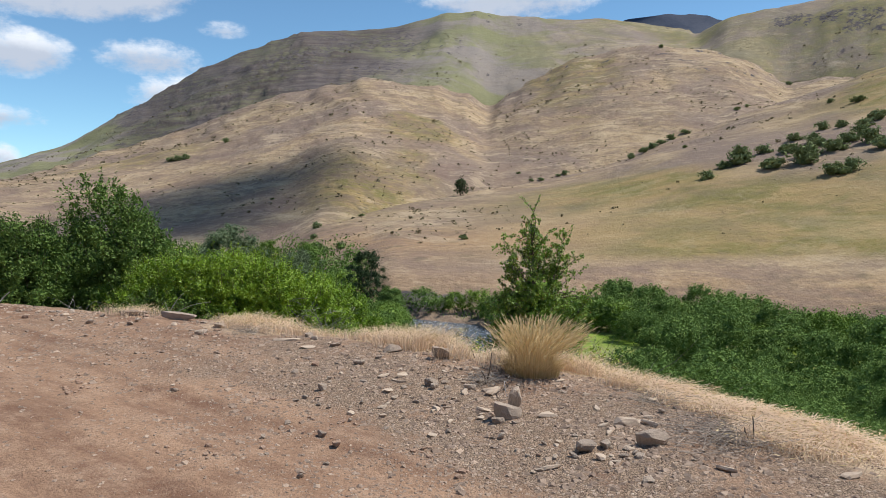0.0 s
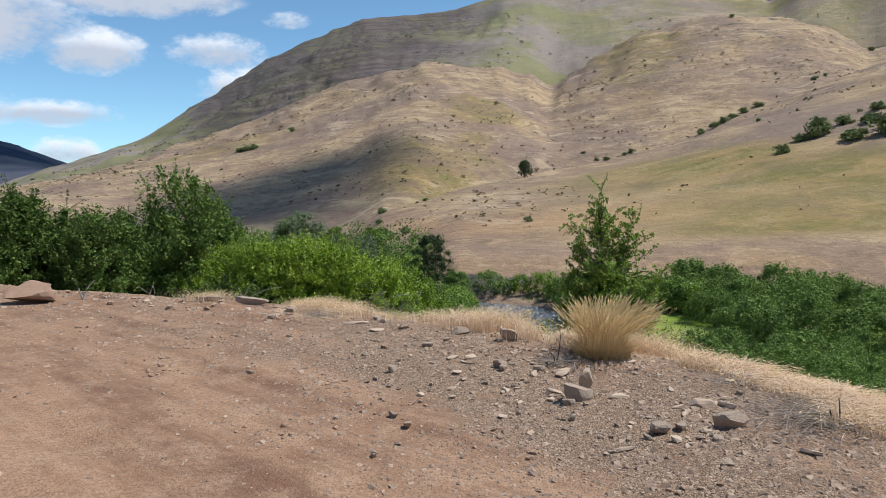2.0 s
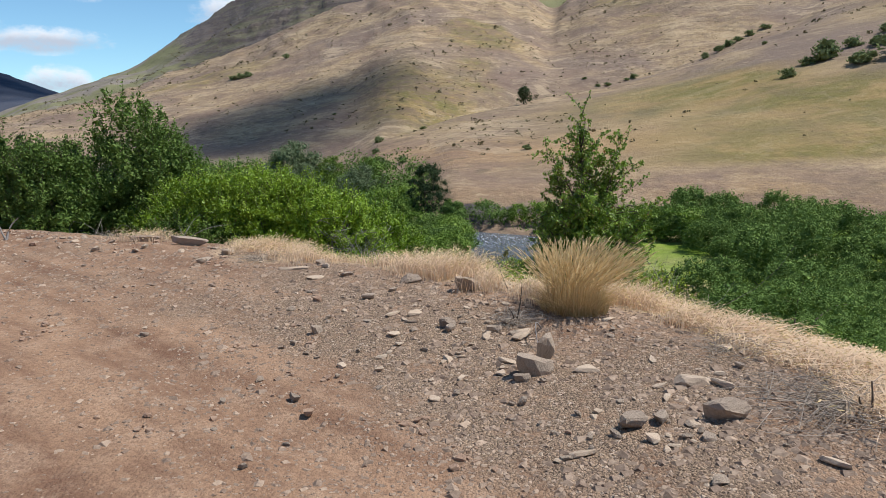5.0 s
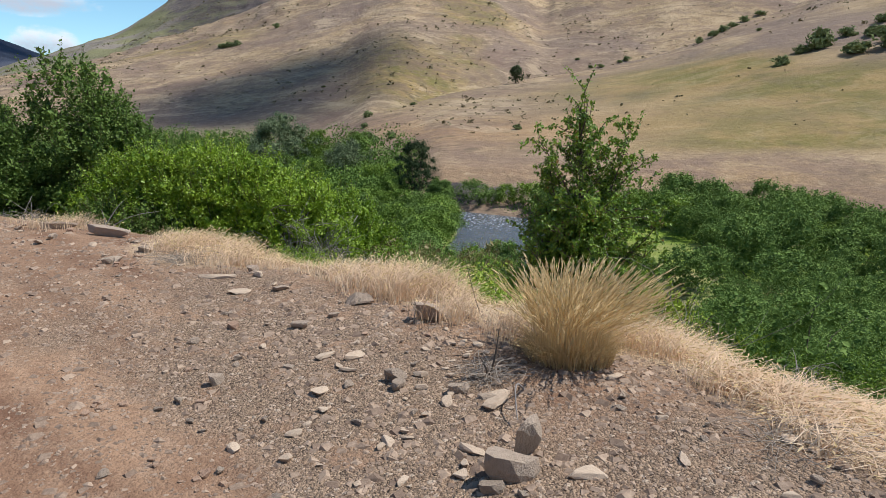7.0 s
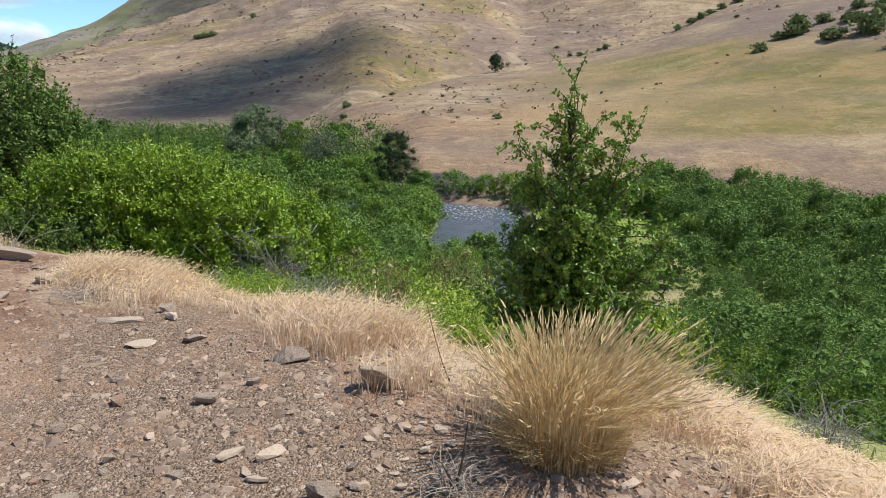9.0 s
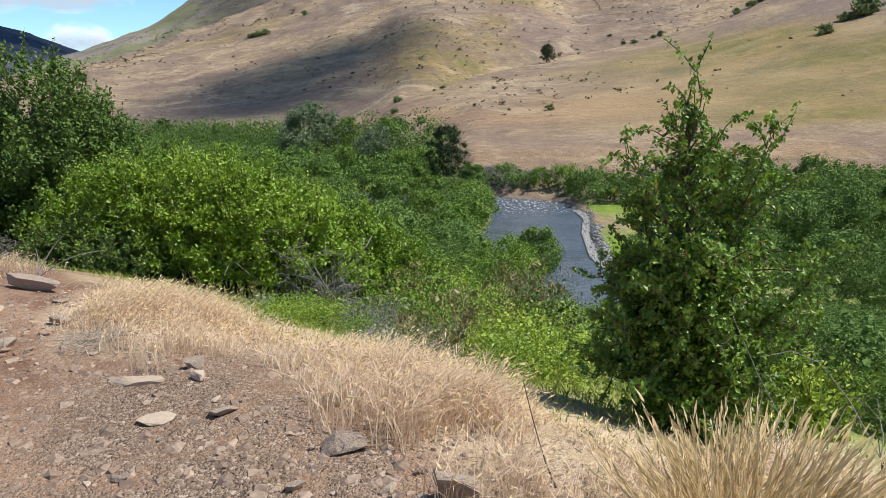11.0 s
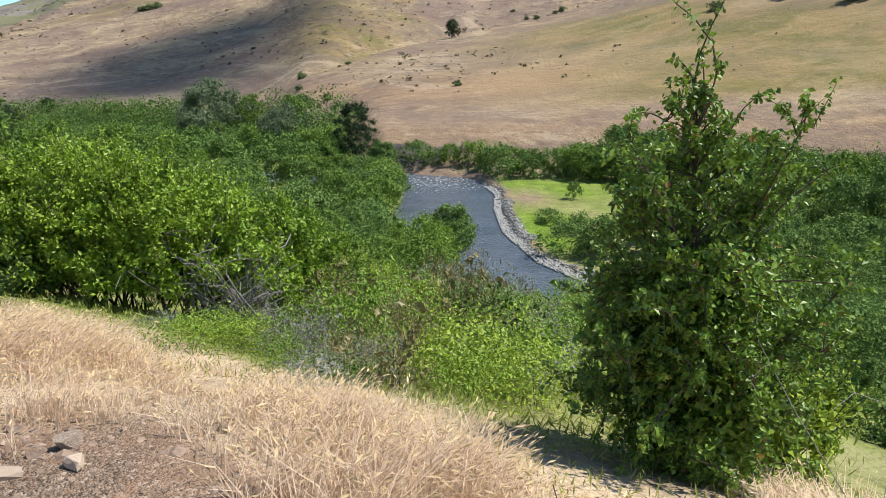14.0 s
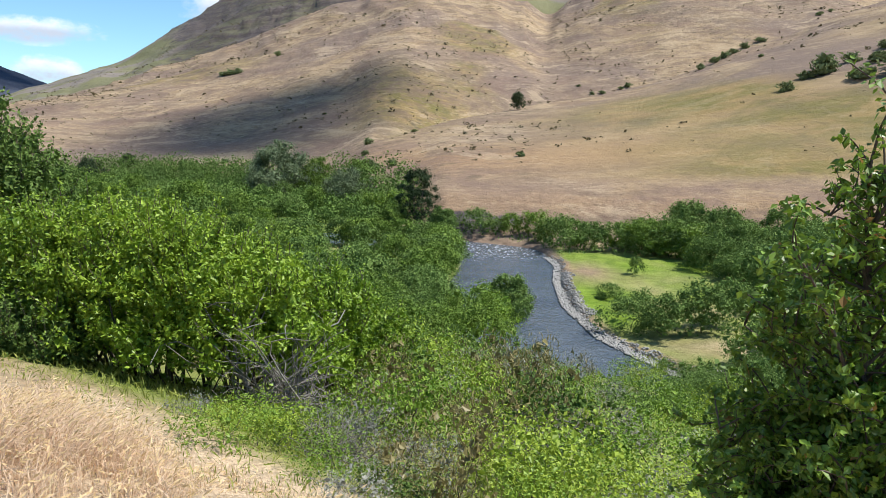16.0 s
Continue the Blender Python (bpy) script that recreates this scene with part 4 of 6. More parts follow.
# bushes on the gravel bar and along the far bank
for k, (x, y, size, tall) in enumerate(((16.6, 92.1, 0.42, 1.5), (11.8, 79.5, 0.5, 0.9), (11.9, 68.6, 0.95, 0.95), (14.4, 66.6, 1.0, 1.0), (17.6, 67.2, 1.1, 1.0), (21.0, 69.5, 1.15, 1.0), (28.6, 89.6, 1.1, 1.0), (10.7, 79.2, 0.28, 0.8),
        (13.4, 74.0, 0.7, 0.9), (23.5, 60.0, 1.2, 1.0), (19.0, 57.5, 1.0, 1.0))):
    willow((0, 1, 1, 0, 3, 0, 1)[k % 7], x, y, size, tall)
for k, (x, y, size) in enumerate(((2.1, 118.6, 0.75), (5.9, 117.8, 0.9), (9.8, 110.5, 1.15), (13.2, 108.2, 0.95), (16.9, 107.2, 0.9), (20.3, 105.6, 1.05), (23.6, 104.0, 1.0), (26.4, 102.6, 1.05), (-1.0, 119.8, 0.5), (29.3, 101.0, 1.1),
        (32.5, 100.0, 1.1), (7.9, 114.5, 0.8), (11.5, 112.5, 0.8), (18.5, 109.0, 0.9), (36.0, 98.0, 1.1), (40.0, 97.0, 1.1))):
    willow((2, 4, 1, 0, 3, 2)[k % 6], x, y, size * 1.25, 0.95)


# bushes that hang over the water on the near bank
for (ax, ay), (bx, by) in zip(RIVER[5:12], RIVER[6:13]):
    ln = math.hypot(bx - ax, by - ay)
    for k in range(int(ln / 2.6)):
        t = (k + RNG.uniform(0.2, 0.8)) * 2.6 / ln
        off = RNG.uniform(7.6, 9.2)
        x, y = ax + (bx - ax) * t - (by - ay) / ln * off, ay + (by - ay) * t + (bx - ax) / ln * off
        if float(river(x, y)) > 7.2:
            willow(int(RNG.integers(4)), x, y, RNG.uniform(0.55, 0.85) if x > -6 else RNG.uniform(1.0, 1.35), 0.9)


def cobble_shore():
    """Rounded cobbles along the water's edge of the bar."""
    rng = np.random.default_rng(9)
    n = 60000
    x, y = rng.uniform(4, 24, n), rng.uniform(44, 104, n)
    side, _ = line_side(x, y, RIVER)
    ok = (-side > 5.5) & (-side < 7.6 + 0.9 * fbm(x, y, 5, 2, 72) - np.abs(rng.normal(size=n)) * 1.1)
    x, y = x[ok][:6500], y[ok][:6500]
    n = len(x)
    size = rng.uniform(0.08, 0.20, (n, 1, 1)) * rng.uniform(0.7, 1.3, (n, 1, 3)) * [1, 1, 0.6]
    base = np.array([(1, 0, 0), (-1, 0, 0), (0, 1, 0), (0, -1, 0), (0, 0, 1), (0, 0, -1)], float)
    v = base[None] * size + np.stack([x, y, np.maximum(land(x, y), RIVER_Z) + 0.06], 1)[:, None]
    tri = np.array([(0, 2, 4), (2, 1, 4), (1, 3, 4), (3, 0, 4), (2, 0, 5), (1, 2, 5), (3, 1, 5), (0, 3, 5)])
    f = (np.arange(n)[:, None, None] * 6 + tri[None]).reshape(-1, 3)
    return tagged(new("cobbles", mesh_of("cobbles", v.reshape(-1, 3), f, M_COBBLE, True)), "pale rounded river cobbles along the bar", "cobbles", "", "stuff")


cobble_shore()

# ---- shrubs of the far slopes ----
HILL = dict(radius=1.0, height=1.15, limbs=2, stems=2, core=2.2, domed=True, lobes=26, per_lobe=18, leaf=0.26, spread=0.5)
hill_a = shrub("hill_shrub", "dark green round shrub on the dry slope", "shrub", "shrubs on the far slope", 300, on_land(82.8, 226.8, 0.05), mat=M_HILLSHRUB, **HILL)
hill_b = shrub("hill_shrub", "grey-green round shrub on the dry slope", "shrub", "shrubs on the far slope", 301, on_land(94.2, 240.9, 0.05), mat=M_HILLSHRUB, **HILL)
for k, (x, y, size) in enumerate((
        (84.5, 229.0, 2.6), (96.0, 243.0, 2.4), (101.0, 242.7, 4.6), (103.0, 222.2, 3.6), (110.5, 219.6, 4.8), (123.5, 226.2, 3.4), (129.5, 250.1, 3.2), (132.0, 233.4, 3.0), (134.2, 224.8, 3.6), (107.4, 196.3, 3.4), (112.7, 196.1, 2.9), (129.7, 264.7, 2.7),
        (148.1, 251.8, 3.1), (157.0, 258.5, 3.2), (112.7, 251.9, 2.9), (117.4, 243.2, 2.9), (144.9, 273.8, 2.8), (131.3, 214.2, 3.1), (148.1, 266.1, 2.3), (185.3, 320.1, 2.8), (185.5, 343.7, 1.8), (116.5, 228.0, 3.6), (139.0, 238.0, 3.3), (126.0, 240.0, 2.8),
        (94.0, 357.7, 2.2), (101.4, 360.9, 2.4), (106.9, 365.1, 2.6), (136.8, 449.5, 2.9), (146.6, 461.4, 3.0), (158.0, 468.4, 2.8), (69.5, 407.6, 2.2), (54.4, 398.1, 1.7), (48.9, 397.3, 1.4), (65.4, 405.7, 1.5), (228.2, 539.4, 2.2), (212.0, 517.4, 2.4),
        (111.3, 329.4, 1.3), (335.9, 700.1, 2.9), (232.1, 770.5, 3.0), (5.1, 179.0, 1.1), (-44.0, 246.5, 1.9), (-29.3, 254.8, 1.1), (-31.2, 184.5, 1.7), (-181.2, 486.5, 3.4), (-176.0, 487.0, 3.0), (-186.5, 486.0, 2.8), (-162.6, 533.3, 3.0), (-78.8, 328.1, 0.9),
        (-39.1, 214.4, 1.3), (43.3, 410.7, 1.2), (-94.5, 247.5, 1.4), (-35.0, 195.0, 1.8), (-27.0, 186.0, 1.5), (-37.5, 200.0, 1.3))):
    spread((hill_a, hill_b)[k % 2], x, y, size, RNG.uniform(0.75, 0.95), 0.15)
shrub("lone_pine", "lone dark green pine on the slope", "tree", "", 310, on_land(7.3, 303.4, 0.1), radius=3.4, height=7.0, lobes=60, per_lobe=30, leaf=0.5, mat=M_PINE, peak=0.4, spread=0.30, limbs=3, stems=3, core=2.0, domed=True)


def brush_scatter():
    """Countless small bushes and tussocks dotted over the hills."""
    rng = np.random.default_rng(21)
    n = 90000
    az, r = np.radians(rng.uniform(-44, 36, n)), np.exp(rng.uniform(math.log(165), math.log(1150), n))
    x, y = r * np.sin(az), r * np.cos(az)
    lip_r = np.interp(np.degrees(az), [p[0] for p in LIP], [p[1] for p in LIP])
    thick = step(fbm(x, y, 70, 4, 81), 0.05, 0.7) * 0.75 + 0.13 + 0.5 * np.exp(-((r - 360) / 70) ** 2) * np.exp(-((np.degrees(az) + 5) / 4.0) ** 2)
    grassy = step(r, lip_r + 4, lip_r + 20) * (1 - step(r, 330, 420)) * step(np.degrees(az), 0, 8)
    ok = (rng.uniform(size=n) < thick * (1 - 0.85 * grassy) * (0.25 + 0.75 * step(r, 270, 400))) & (r > lip_r + 8)
    x, y, r = x[ok][:6000], y[ok][:6000], r[ok][:6000]
    m, k = len(x), 9
    size = (0.24 + 0.0006 * r) * np.exp(rng.normal(size=m) * 0.5)
    c = np.repeat(np.stack([x, y, land(x, y) + 0.3 * size], 1), k, 0) + rng.normal(size=(m * k, 3)) * np.repeat(size, k)[:, None] * [0.45, 0.45, 0.25]
    ls = np.repeat(size, k)[:, None] * 0.9
    v, f = leaves(rng, c, ls, ls * 0.7, 0.0, None, 0.4)
    return tagged(new("sagebrush", mesh_of("sagebrush", v, f, M_SCRUB)), "small dark scrub dotted over the dry hills", "scrub", "", "stuff")


brush_scatter()

# ---- near slope below the rim ----
BRUSH = [
    ("slope_shrub", "light green leafy shrub on the slope", dict(radius=0.75, height=0.9, lobes=36, per_lobe=42, skirt=0.02, core=1.4, stems=4, leaf=0.047, limbs=9, mat=M_FRESH)),
    ("slope_shrub", "yellow-green leafy shrub on the slope", dict(radius=0.8, height=0.8, lobes=36, per_lobe=42, skirt=0.02, core=1.4, stems=4, leaf=0.047, limbs=9, mat=M_LIMELEAF)),
    ("sagebrush", "grey-green sagebrush on the slope", dict(radius=0.6, height=0.7, lobes=36, per_lobe=42, skirt=0.02, core=1.4, stems=4, limbs=14, leaf=0.045, mat=M_SAGE, slim=0.25, lift=1.2)),
    ("rabbitbrush", "olive twiggy brush on the slope", dict(radius=0.6, height=0.95, lobes=36, per_lobe=42, skirt=0.02, core=1.4, stems=4, limbs=14, leaf=0.060, mat=M_OLIVE, slim=0.22, lift=1.6)),
    ("slope_shrub", "dark green leafy shrub on the slope", dict(radius=0.8, height=1.1, lobes=38, per_lobe=42, skirt=0.02, core=1.4, stems=4, limbs=10, leaf=0.065, mat=M_HAW)),
]
BRUSH_HOME = [(0.5, 17.4), (-0.4, 15.2), (-2.2, 15.6), (-1.2, 13.2), (-4.5, 19.0)]
brush = [shrub(kind, label, "shrub", "brush on the slope", 400 + k, on_land(*BRUSH_HOME[k], 0.05), **shape) for k, (kind, label, shape) in enumerate(BRUSH)]
taken = list(BRUSH_HOME)


def tangle(seed, name, label, place, radius, height, count, thick=0.006, mat=None, trunk=0.0, category="dead brush", lying=1.0):
    """A heap of bare bent twigs."""
    rng = np.random.default_rng(seed)
    ob = thing(name, label, category, "dead brush", at=place)
    twigs = []
    for k in range(count):
        a = rng.uniform(0, 6.28)
        start = rng.normal(size=3) * [0.25 * radius, 0.25 * radius, 0] + [0, 0, rng.uniform(-0.03, 0.35) * height]
        end = np.array([math.cos(a), math.sin(a), 0]) * radius * rng.uniform(0.5, 1.1) + [0, 0, height * rng.uniform(0.0, 1.0)]
        path = bent(rng, start, end, 6, 0.16) * [1, 1, lying]
        twigs.append(tube(path, np.linspace(1, 0.35, 6) * thick * rng.uniform(0.6, 1.3), 4))
    v, f = joined(twigs)
    piece("brushwood", mesh_of("brushwood", v, f, mat or M_DEAD, True), ob, "", "stuff")
    if trunk:
        path = bent(rng, (0, 0, -0.1), (-0.25, 0.05, height * 0.98), 7, 0.22)
        limbs = [tube(path, np.linspace(trunk, trunk * 0.3, 7), 7)]
        for k in range(11):
            limbs.append(tube(bent(rng, path[2 + k % 4], path[2 + k % 4] + rng.normal(size=3) * [0.3, 0.3, 0.2] + [0, 0, 0.35], 5, 0.2), np.linspace(trunk * 0.4, trunk * 0.08, 5), 5))
        v, f = joined(limbs)
        piece("dead_trunk", mesh_of("dead_trunk", v, f, M_DEAD, True), ob)
    return ob


dead_a = tangle(501, "dead_brush", "grey dead brush lying on the slope", on_land(1.1, 16.1, 0.02), 0.75, 0.5, 110)
dead_b = tangle(502, "dead_brush", "grey leafless brush among the shrubs", on_land(-0.6, 18.9, 0.02), 0.65, 0.75, 110)
tangle(503, "dead_tree", "grey broken dead tree with hanging twigs", on_land(-1.98, 12.2, 0.02), 0.58, 0.95, 150, 0.006, None, 0.030, "dead tree")
for x, y, size in ((-1.6, 14.3, 0.7), (0.2, 18.0, 0.9), (2.1, 17.2, 0.9), (-0.9, 12.2, 0.55), (2.9, 14.8, 0.8), (3.4, 9.5, 0.7), (4.2, 7.8, 0.6), (-7.2, 13.6, 0.9), (0.9, 21.5, 1.0), (-1.0, 23.0, 1.0)):
    spread((dead_a, dead_b)[int(RNG.integers(2))], x, y, size)
    taken.append((x, y))
for kind, x, y, size, tall in (
        (2, -1.45, 13.6, 0.7, 1.1), (0, -0.98, 12.2, 0.75, 1.1), (3, -0.46, 10.5, 0.62, 1.1), (2, -0.55, 11.3, 0.5, 1.0), (1, 0.07, 11.3, 0.75, 0.9), (0, 0.45, 11.6, 0.7, 0.9),
        (2, 0.46, 19.4, 1.5, 1.2), (3, -0.01, 17.6, 1.2, 1.2), (2, -1.1, 16.8, 0.9, 1.0), (0, -1.64, 24.0, 1.4, 1.1), (1, -2.47, 22.6, 1.4, 1.1), (0, -0.47, 20.6, 1.2, 1.0),
        (0, -1.75, 11.3, 0.38, 0.8), (0, -1.35, 12.7, 0.6, 1.0), (1, -1.68, 10.9, 0.42, 0.9), (0, 0.73, 12.6, 0.75, 0.9), (1, -0.14, 12.0, 0.6, 0.9), (1, -3.9, 17.6, 1.3, 1.1), (1, -3.0, 18.8, 1.3, 1.1), (0, -2.6, 20.4, 1.3, 1.1), (0, -3.99, 27.0, 1.8, 1.0), (0, 0.12, 10.5, 0.5, 0.9),
        (1, 0.15, 11.3, 0.8, 0.95), (1, 0.62, 10.6, 0.62, 0.9), (2, -1.3, 11.4, 0.6, 1.0), (0, -1.9, 10.5, 0.42, 0.8), (1, -2.3, 15.9, 1.1, 1.1), (1, -1.0, 17.2, 1.2, 1.0), (3, 0.24, 13.9, 1.05, 1.2), (4, 0.5, 13.6, 0.8, 1.0), (2, 0.95, 11.7, 0.6, 0.9), (2, 0.2, 12.9, 0.6, 0.9),
        (0, -0.3, 15.0, 0.9, 1.0), (0, 1.5, 13.0, 0.8, 0.9), (1, 1.3, 12.0, 0.7, 0.8), (0, 1.9, 15.2, 1.0, 0.9), (2, 1.7, 16.5, 0.9, 0.9), (4, -1.6, 15.3, 0.9, 1.0), (0, -0.9, 13.3, 0.7, 1.0)):
    spread(brush[kind], x, y, 1.12 * size, tall)
    taken.append((x, y))
for x, y, size in ((-1.28, 11.0, 0.62), (-0.95, 11.2, 0.5), (-0.05, 13.3, 0.75), (0.91, 15.2, 0.95), (0.45, 14.6, 0.7), (-0.5, 10.4, 0.35), (2.2, 14.0, 0.7)):
    spread((dead_a, dead_b)[int(RNG.integers(2))], x, y, size)
    taken.append((x, y))
count, tries = 330, 0
while count > 0 and tries < 15000:
    tries += 1
    az, r = RNG.uniform(-22, 42), RNG.uniform(9, 46)
    x, y = polar(az, r)
    s = float(rim(x, y))
    if not 1.5 < s < 34 or (x > 1.7 and s < 6.5) or (abs(x - 1.2) < 0.9 and abs(y - 9.3) < 0.9) or (x < -2.2 and y < 16.5) or (-2.4 < x < 2.6 and y < 17.5):
        continue
    gap = 0.72 + 0.034 * s
    if all((x - p) ** 2 + (y - q) ** 2 > gap**2 for p, q in taken):
        taken.append((x, y))
        patch = float(fbm(np.array([x]), np.array([y]), 3.2, 2, 79)[0])
        kind = int(RNG.choice(5, p=[0.46, 0.30, 0.10, 0.08, 0.06] if patch > 0.0 else [0.20, 0.14, 0.32, 0.24, 0.10]))
        spread(brush[kind], x, y, (0.6 + 0.024 * s) * RNG.uniform(0.55, 1.4), RNG.uniform(0.8, 1.15))
        count -= 1


for k in range(26):
    x = -6.2 + 0.22 * k + RNG.uniform(-0.1, 0.1)
    y = float(np.interp(x, [-8.0, -4.7, -3.4, -2.2, -1.1, 0.0], [11.6, 10.5, 9.8, 8.9, 8.35, 7.6])) + RNG.uniform(1.5, 2.5)
    front = -3.3 < x < -1.2
    if x < -2.4:
        continue
    spread(brush[int(RNG.choice([0, 1, 2, 0] if front else [0, 4, 2, 4]))], x, y + 0.3 * front, RNG.uniform(0.36, 0.56), RNG.uniform(0.6, 0.85))


def slope_grass():
    """Green grass and weeds between the shrubs of the slope."""
    rng = np.random.default_rng(31)
    n = 26000
    az, r = np.radians(rng.uniform(-30, 45, n)), np.sqrt(rng.uniform(7**2, 44**2, n))
    az, r = np.r_[az, np.radians(rng.uniform(-32, 14, 16000))], np.r_[r, np.sqrt(rng.uniform(7.5**2, 13.5**2, 16000))]
    n = len(az)
    x, y = r * np.sin(az), r * np.cos(az)
    s = rim(x, y)
    ok = (s > 1.0 - 0.45 * np.exp(-((x - 0.5) / 0.6) ** 2)) & (s < 34) & (rng.uniform(size=n) < (1.25 - s / 40) * (1 - 0.6 * step(s, 1.8, 3.2))) & ~((x > 1.4) & (s < 2.2))
    x, y, s = x[ok], y[ok], s[ok]
    size = ((0.11 + 0.005 * s) * (0.5 + 0.5 * step(s, 1.2, 2.6)))[:, None] * rng.uniform(0.6, 1.4, (len(x), 1))
    c = np.stack([x, y, land(x, y)], 1) + size * [0, 0, 0.4]
    v, f = leaves(rng, c, size, size * 0.09 + 0.003, -0.2, None, 1.4)
    return tagged(new("slope_grass", mesh_of("slope_grass", v, f, M_LIME)), "yellow-green grass and weeds between the shrubs", "grass", "", "stuff")


slope_grass()

# ---- shrubs and trees just below the rim ----
SHRUB = dict(lobes=150, per_lobe=70, leaf=0.047, spread=0.17, stems=6, skirt=0.03, ragged=0.12, limbs=14, core=2.0, sprigs=150, sprig=0.24)
for k, (x, y, wide, top) in enumerate(((-2.50, 12.75, 0.90, 0.58), (-3.20, 12.95, 0.95, 0.84), (-3.90, 13.15, 1.0, 0.92), (-4.70, 13.35, 1.0, 0.90), (-5.50, 13.85, 0.95, 0.76), (-4.20, 14.3, 1.1, 0.86), (-3.20, 14.1, 0.85, 0.5),
        (-6.0, 14.5, 0.95, 0.72), (-5.1, 14.9, 1.0, 0.8), (-2.05, 13.3, 0.75, 0.30), (-2.05, 14.6, 0.8, -0.1))):
    shrub("bright_shrub", "bright green leafy shrub below the grassy rim", "shrub", "bright shrubs", 600 + k, on_land(x, y, 0.05), radius=wide, height=0.88 * (top - land_at(x, y)), mat=M_BRIGHT, **dict(SHRUB, skirt=0.32))
# Dark hawthorn leaves here stand in for the shade under the bright shrubs.
for k, (x, y, wide, top) in enumerate(((-4.5, 12.5, 0.6, -0.1), (-5.2, 12.9, 0.7, 0.1))):
    shrub("low_shrub", "low shrub in darker leaves for the shade at the rim", "shrub", "low shrubs", 612 + k, on_land(x, y, 0.05), radius=wide, height=0.8 * (top - land_at(x, y)), mat=M_HAW, **SHRUB)
for k, (x, y, wide, high) in enumerate(((1.98, 9.75, 0.40, 0.70), (1.72, 10.5, 0.5, 0.8), (2.25, 10.2, 0.35, 0.5))):
    shrub("lime_shrub", "yellow-green leafy shrub beside the young tree", "shrub", "lime shrubs", 616 + k, on_land(x, y, 0.05), radius=wide, height=high, mat=M_LIMELEAF, **dict(SHRUB, lobes=60, sprigs=50, leaf=0.045))
TREE = dict(lobes=240, per_lobe=60, leaf=0.068, spread=0.19, stems=6, skirt=0.03, ragged=0.25, limbs=40, core=2.0, sprigs=210, sprig=0.34)
for k, (x, y, wide, high, peak, label) in enumerate((
        (-7.3, 15.4, 1.45, 3.35, 0.15, "tall dark green hawthorn tree behind the gravel edge"), (-6.6, 15.2, 1.2, 2.5, 0.2, "dark green hawthorn shrub behind the gravel edge"), (-9.3, 15.2, 1.4, 2.15, 0.2, "grey-green hawthorn shrub behind the gravel edge"),
        (-11.0, 15.0, 1.4, 1.85, 0.2, "dark green shrub behind the gravel edge"), (-12.6, 15.6, 1.6, 2.05, 0.2, "green shrub behind the gravel edge"), (-14.6, 17.0, 1.9, 2.3, 0.2, "light green shrub beyond the pull-out"), (-17.5, 19.5, 2.3, 2.7, 0.2, "light green shrub beyond the pull-out"),
        (-8.2, 13.9, 1.0, 1.7, 0.1, "low dark green hawthorn shrub at the rim"), (-10.2, 13.9, 1.1, 1.9, 0.1, "low grey-green hawthorn shrub at the rim"))):
    shrub("hawthorn", label, "tree", "hawthorns", 620 + k, on_land(x, y, 0.05), radius=wide, height=high, peak=peak, mat=(M_HAW, M_HAW, M_HAW, M_HAW, M_WILLOW, M_LIGHT, M_LIGHT, M_HAW, M_HAW)[k], **TREE)


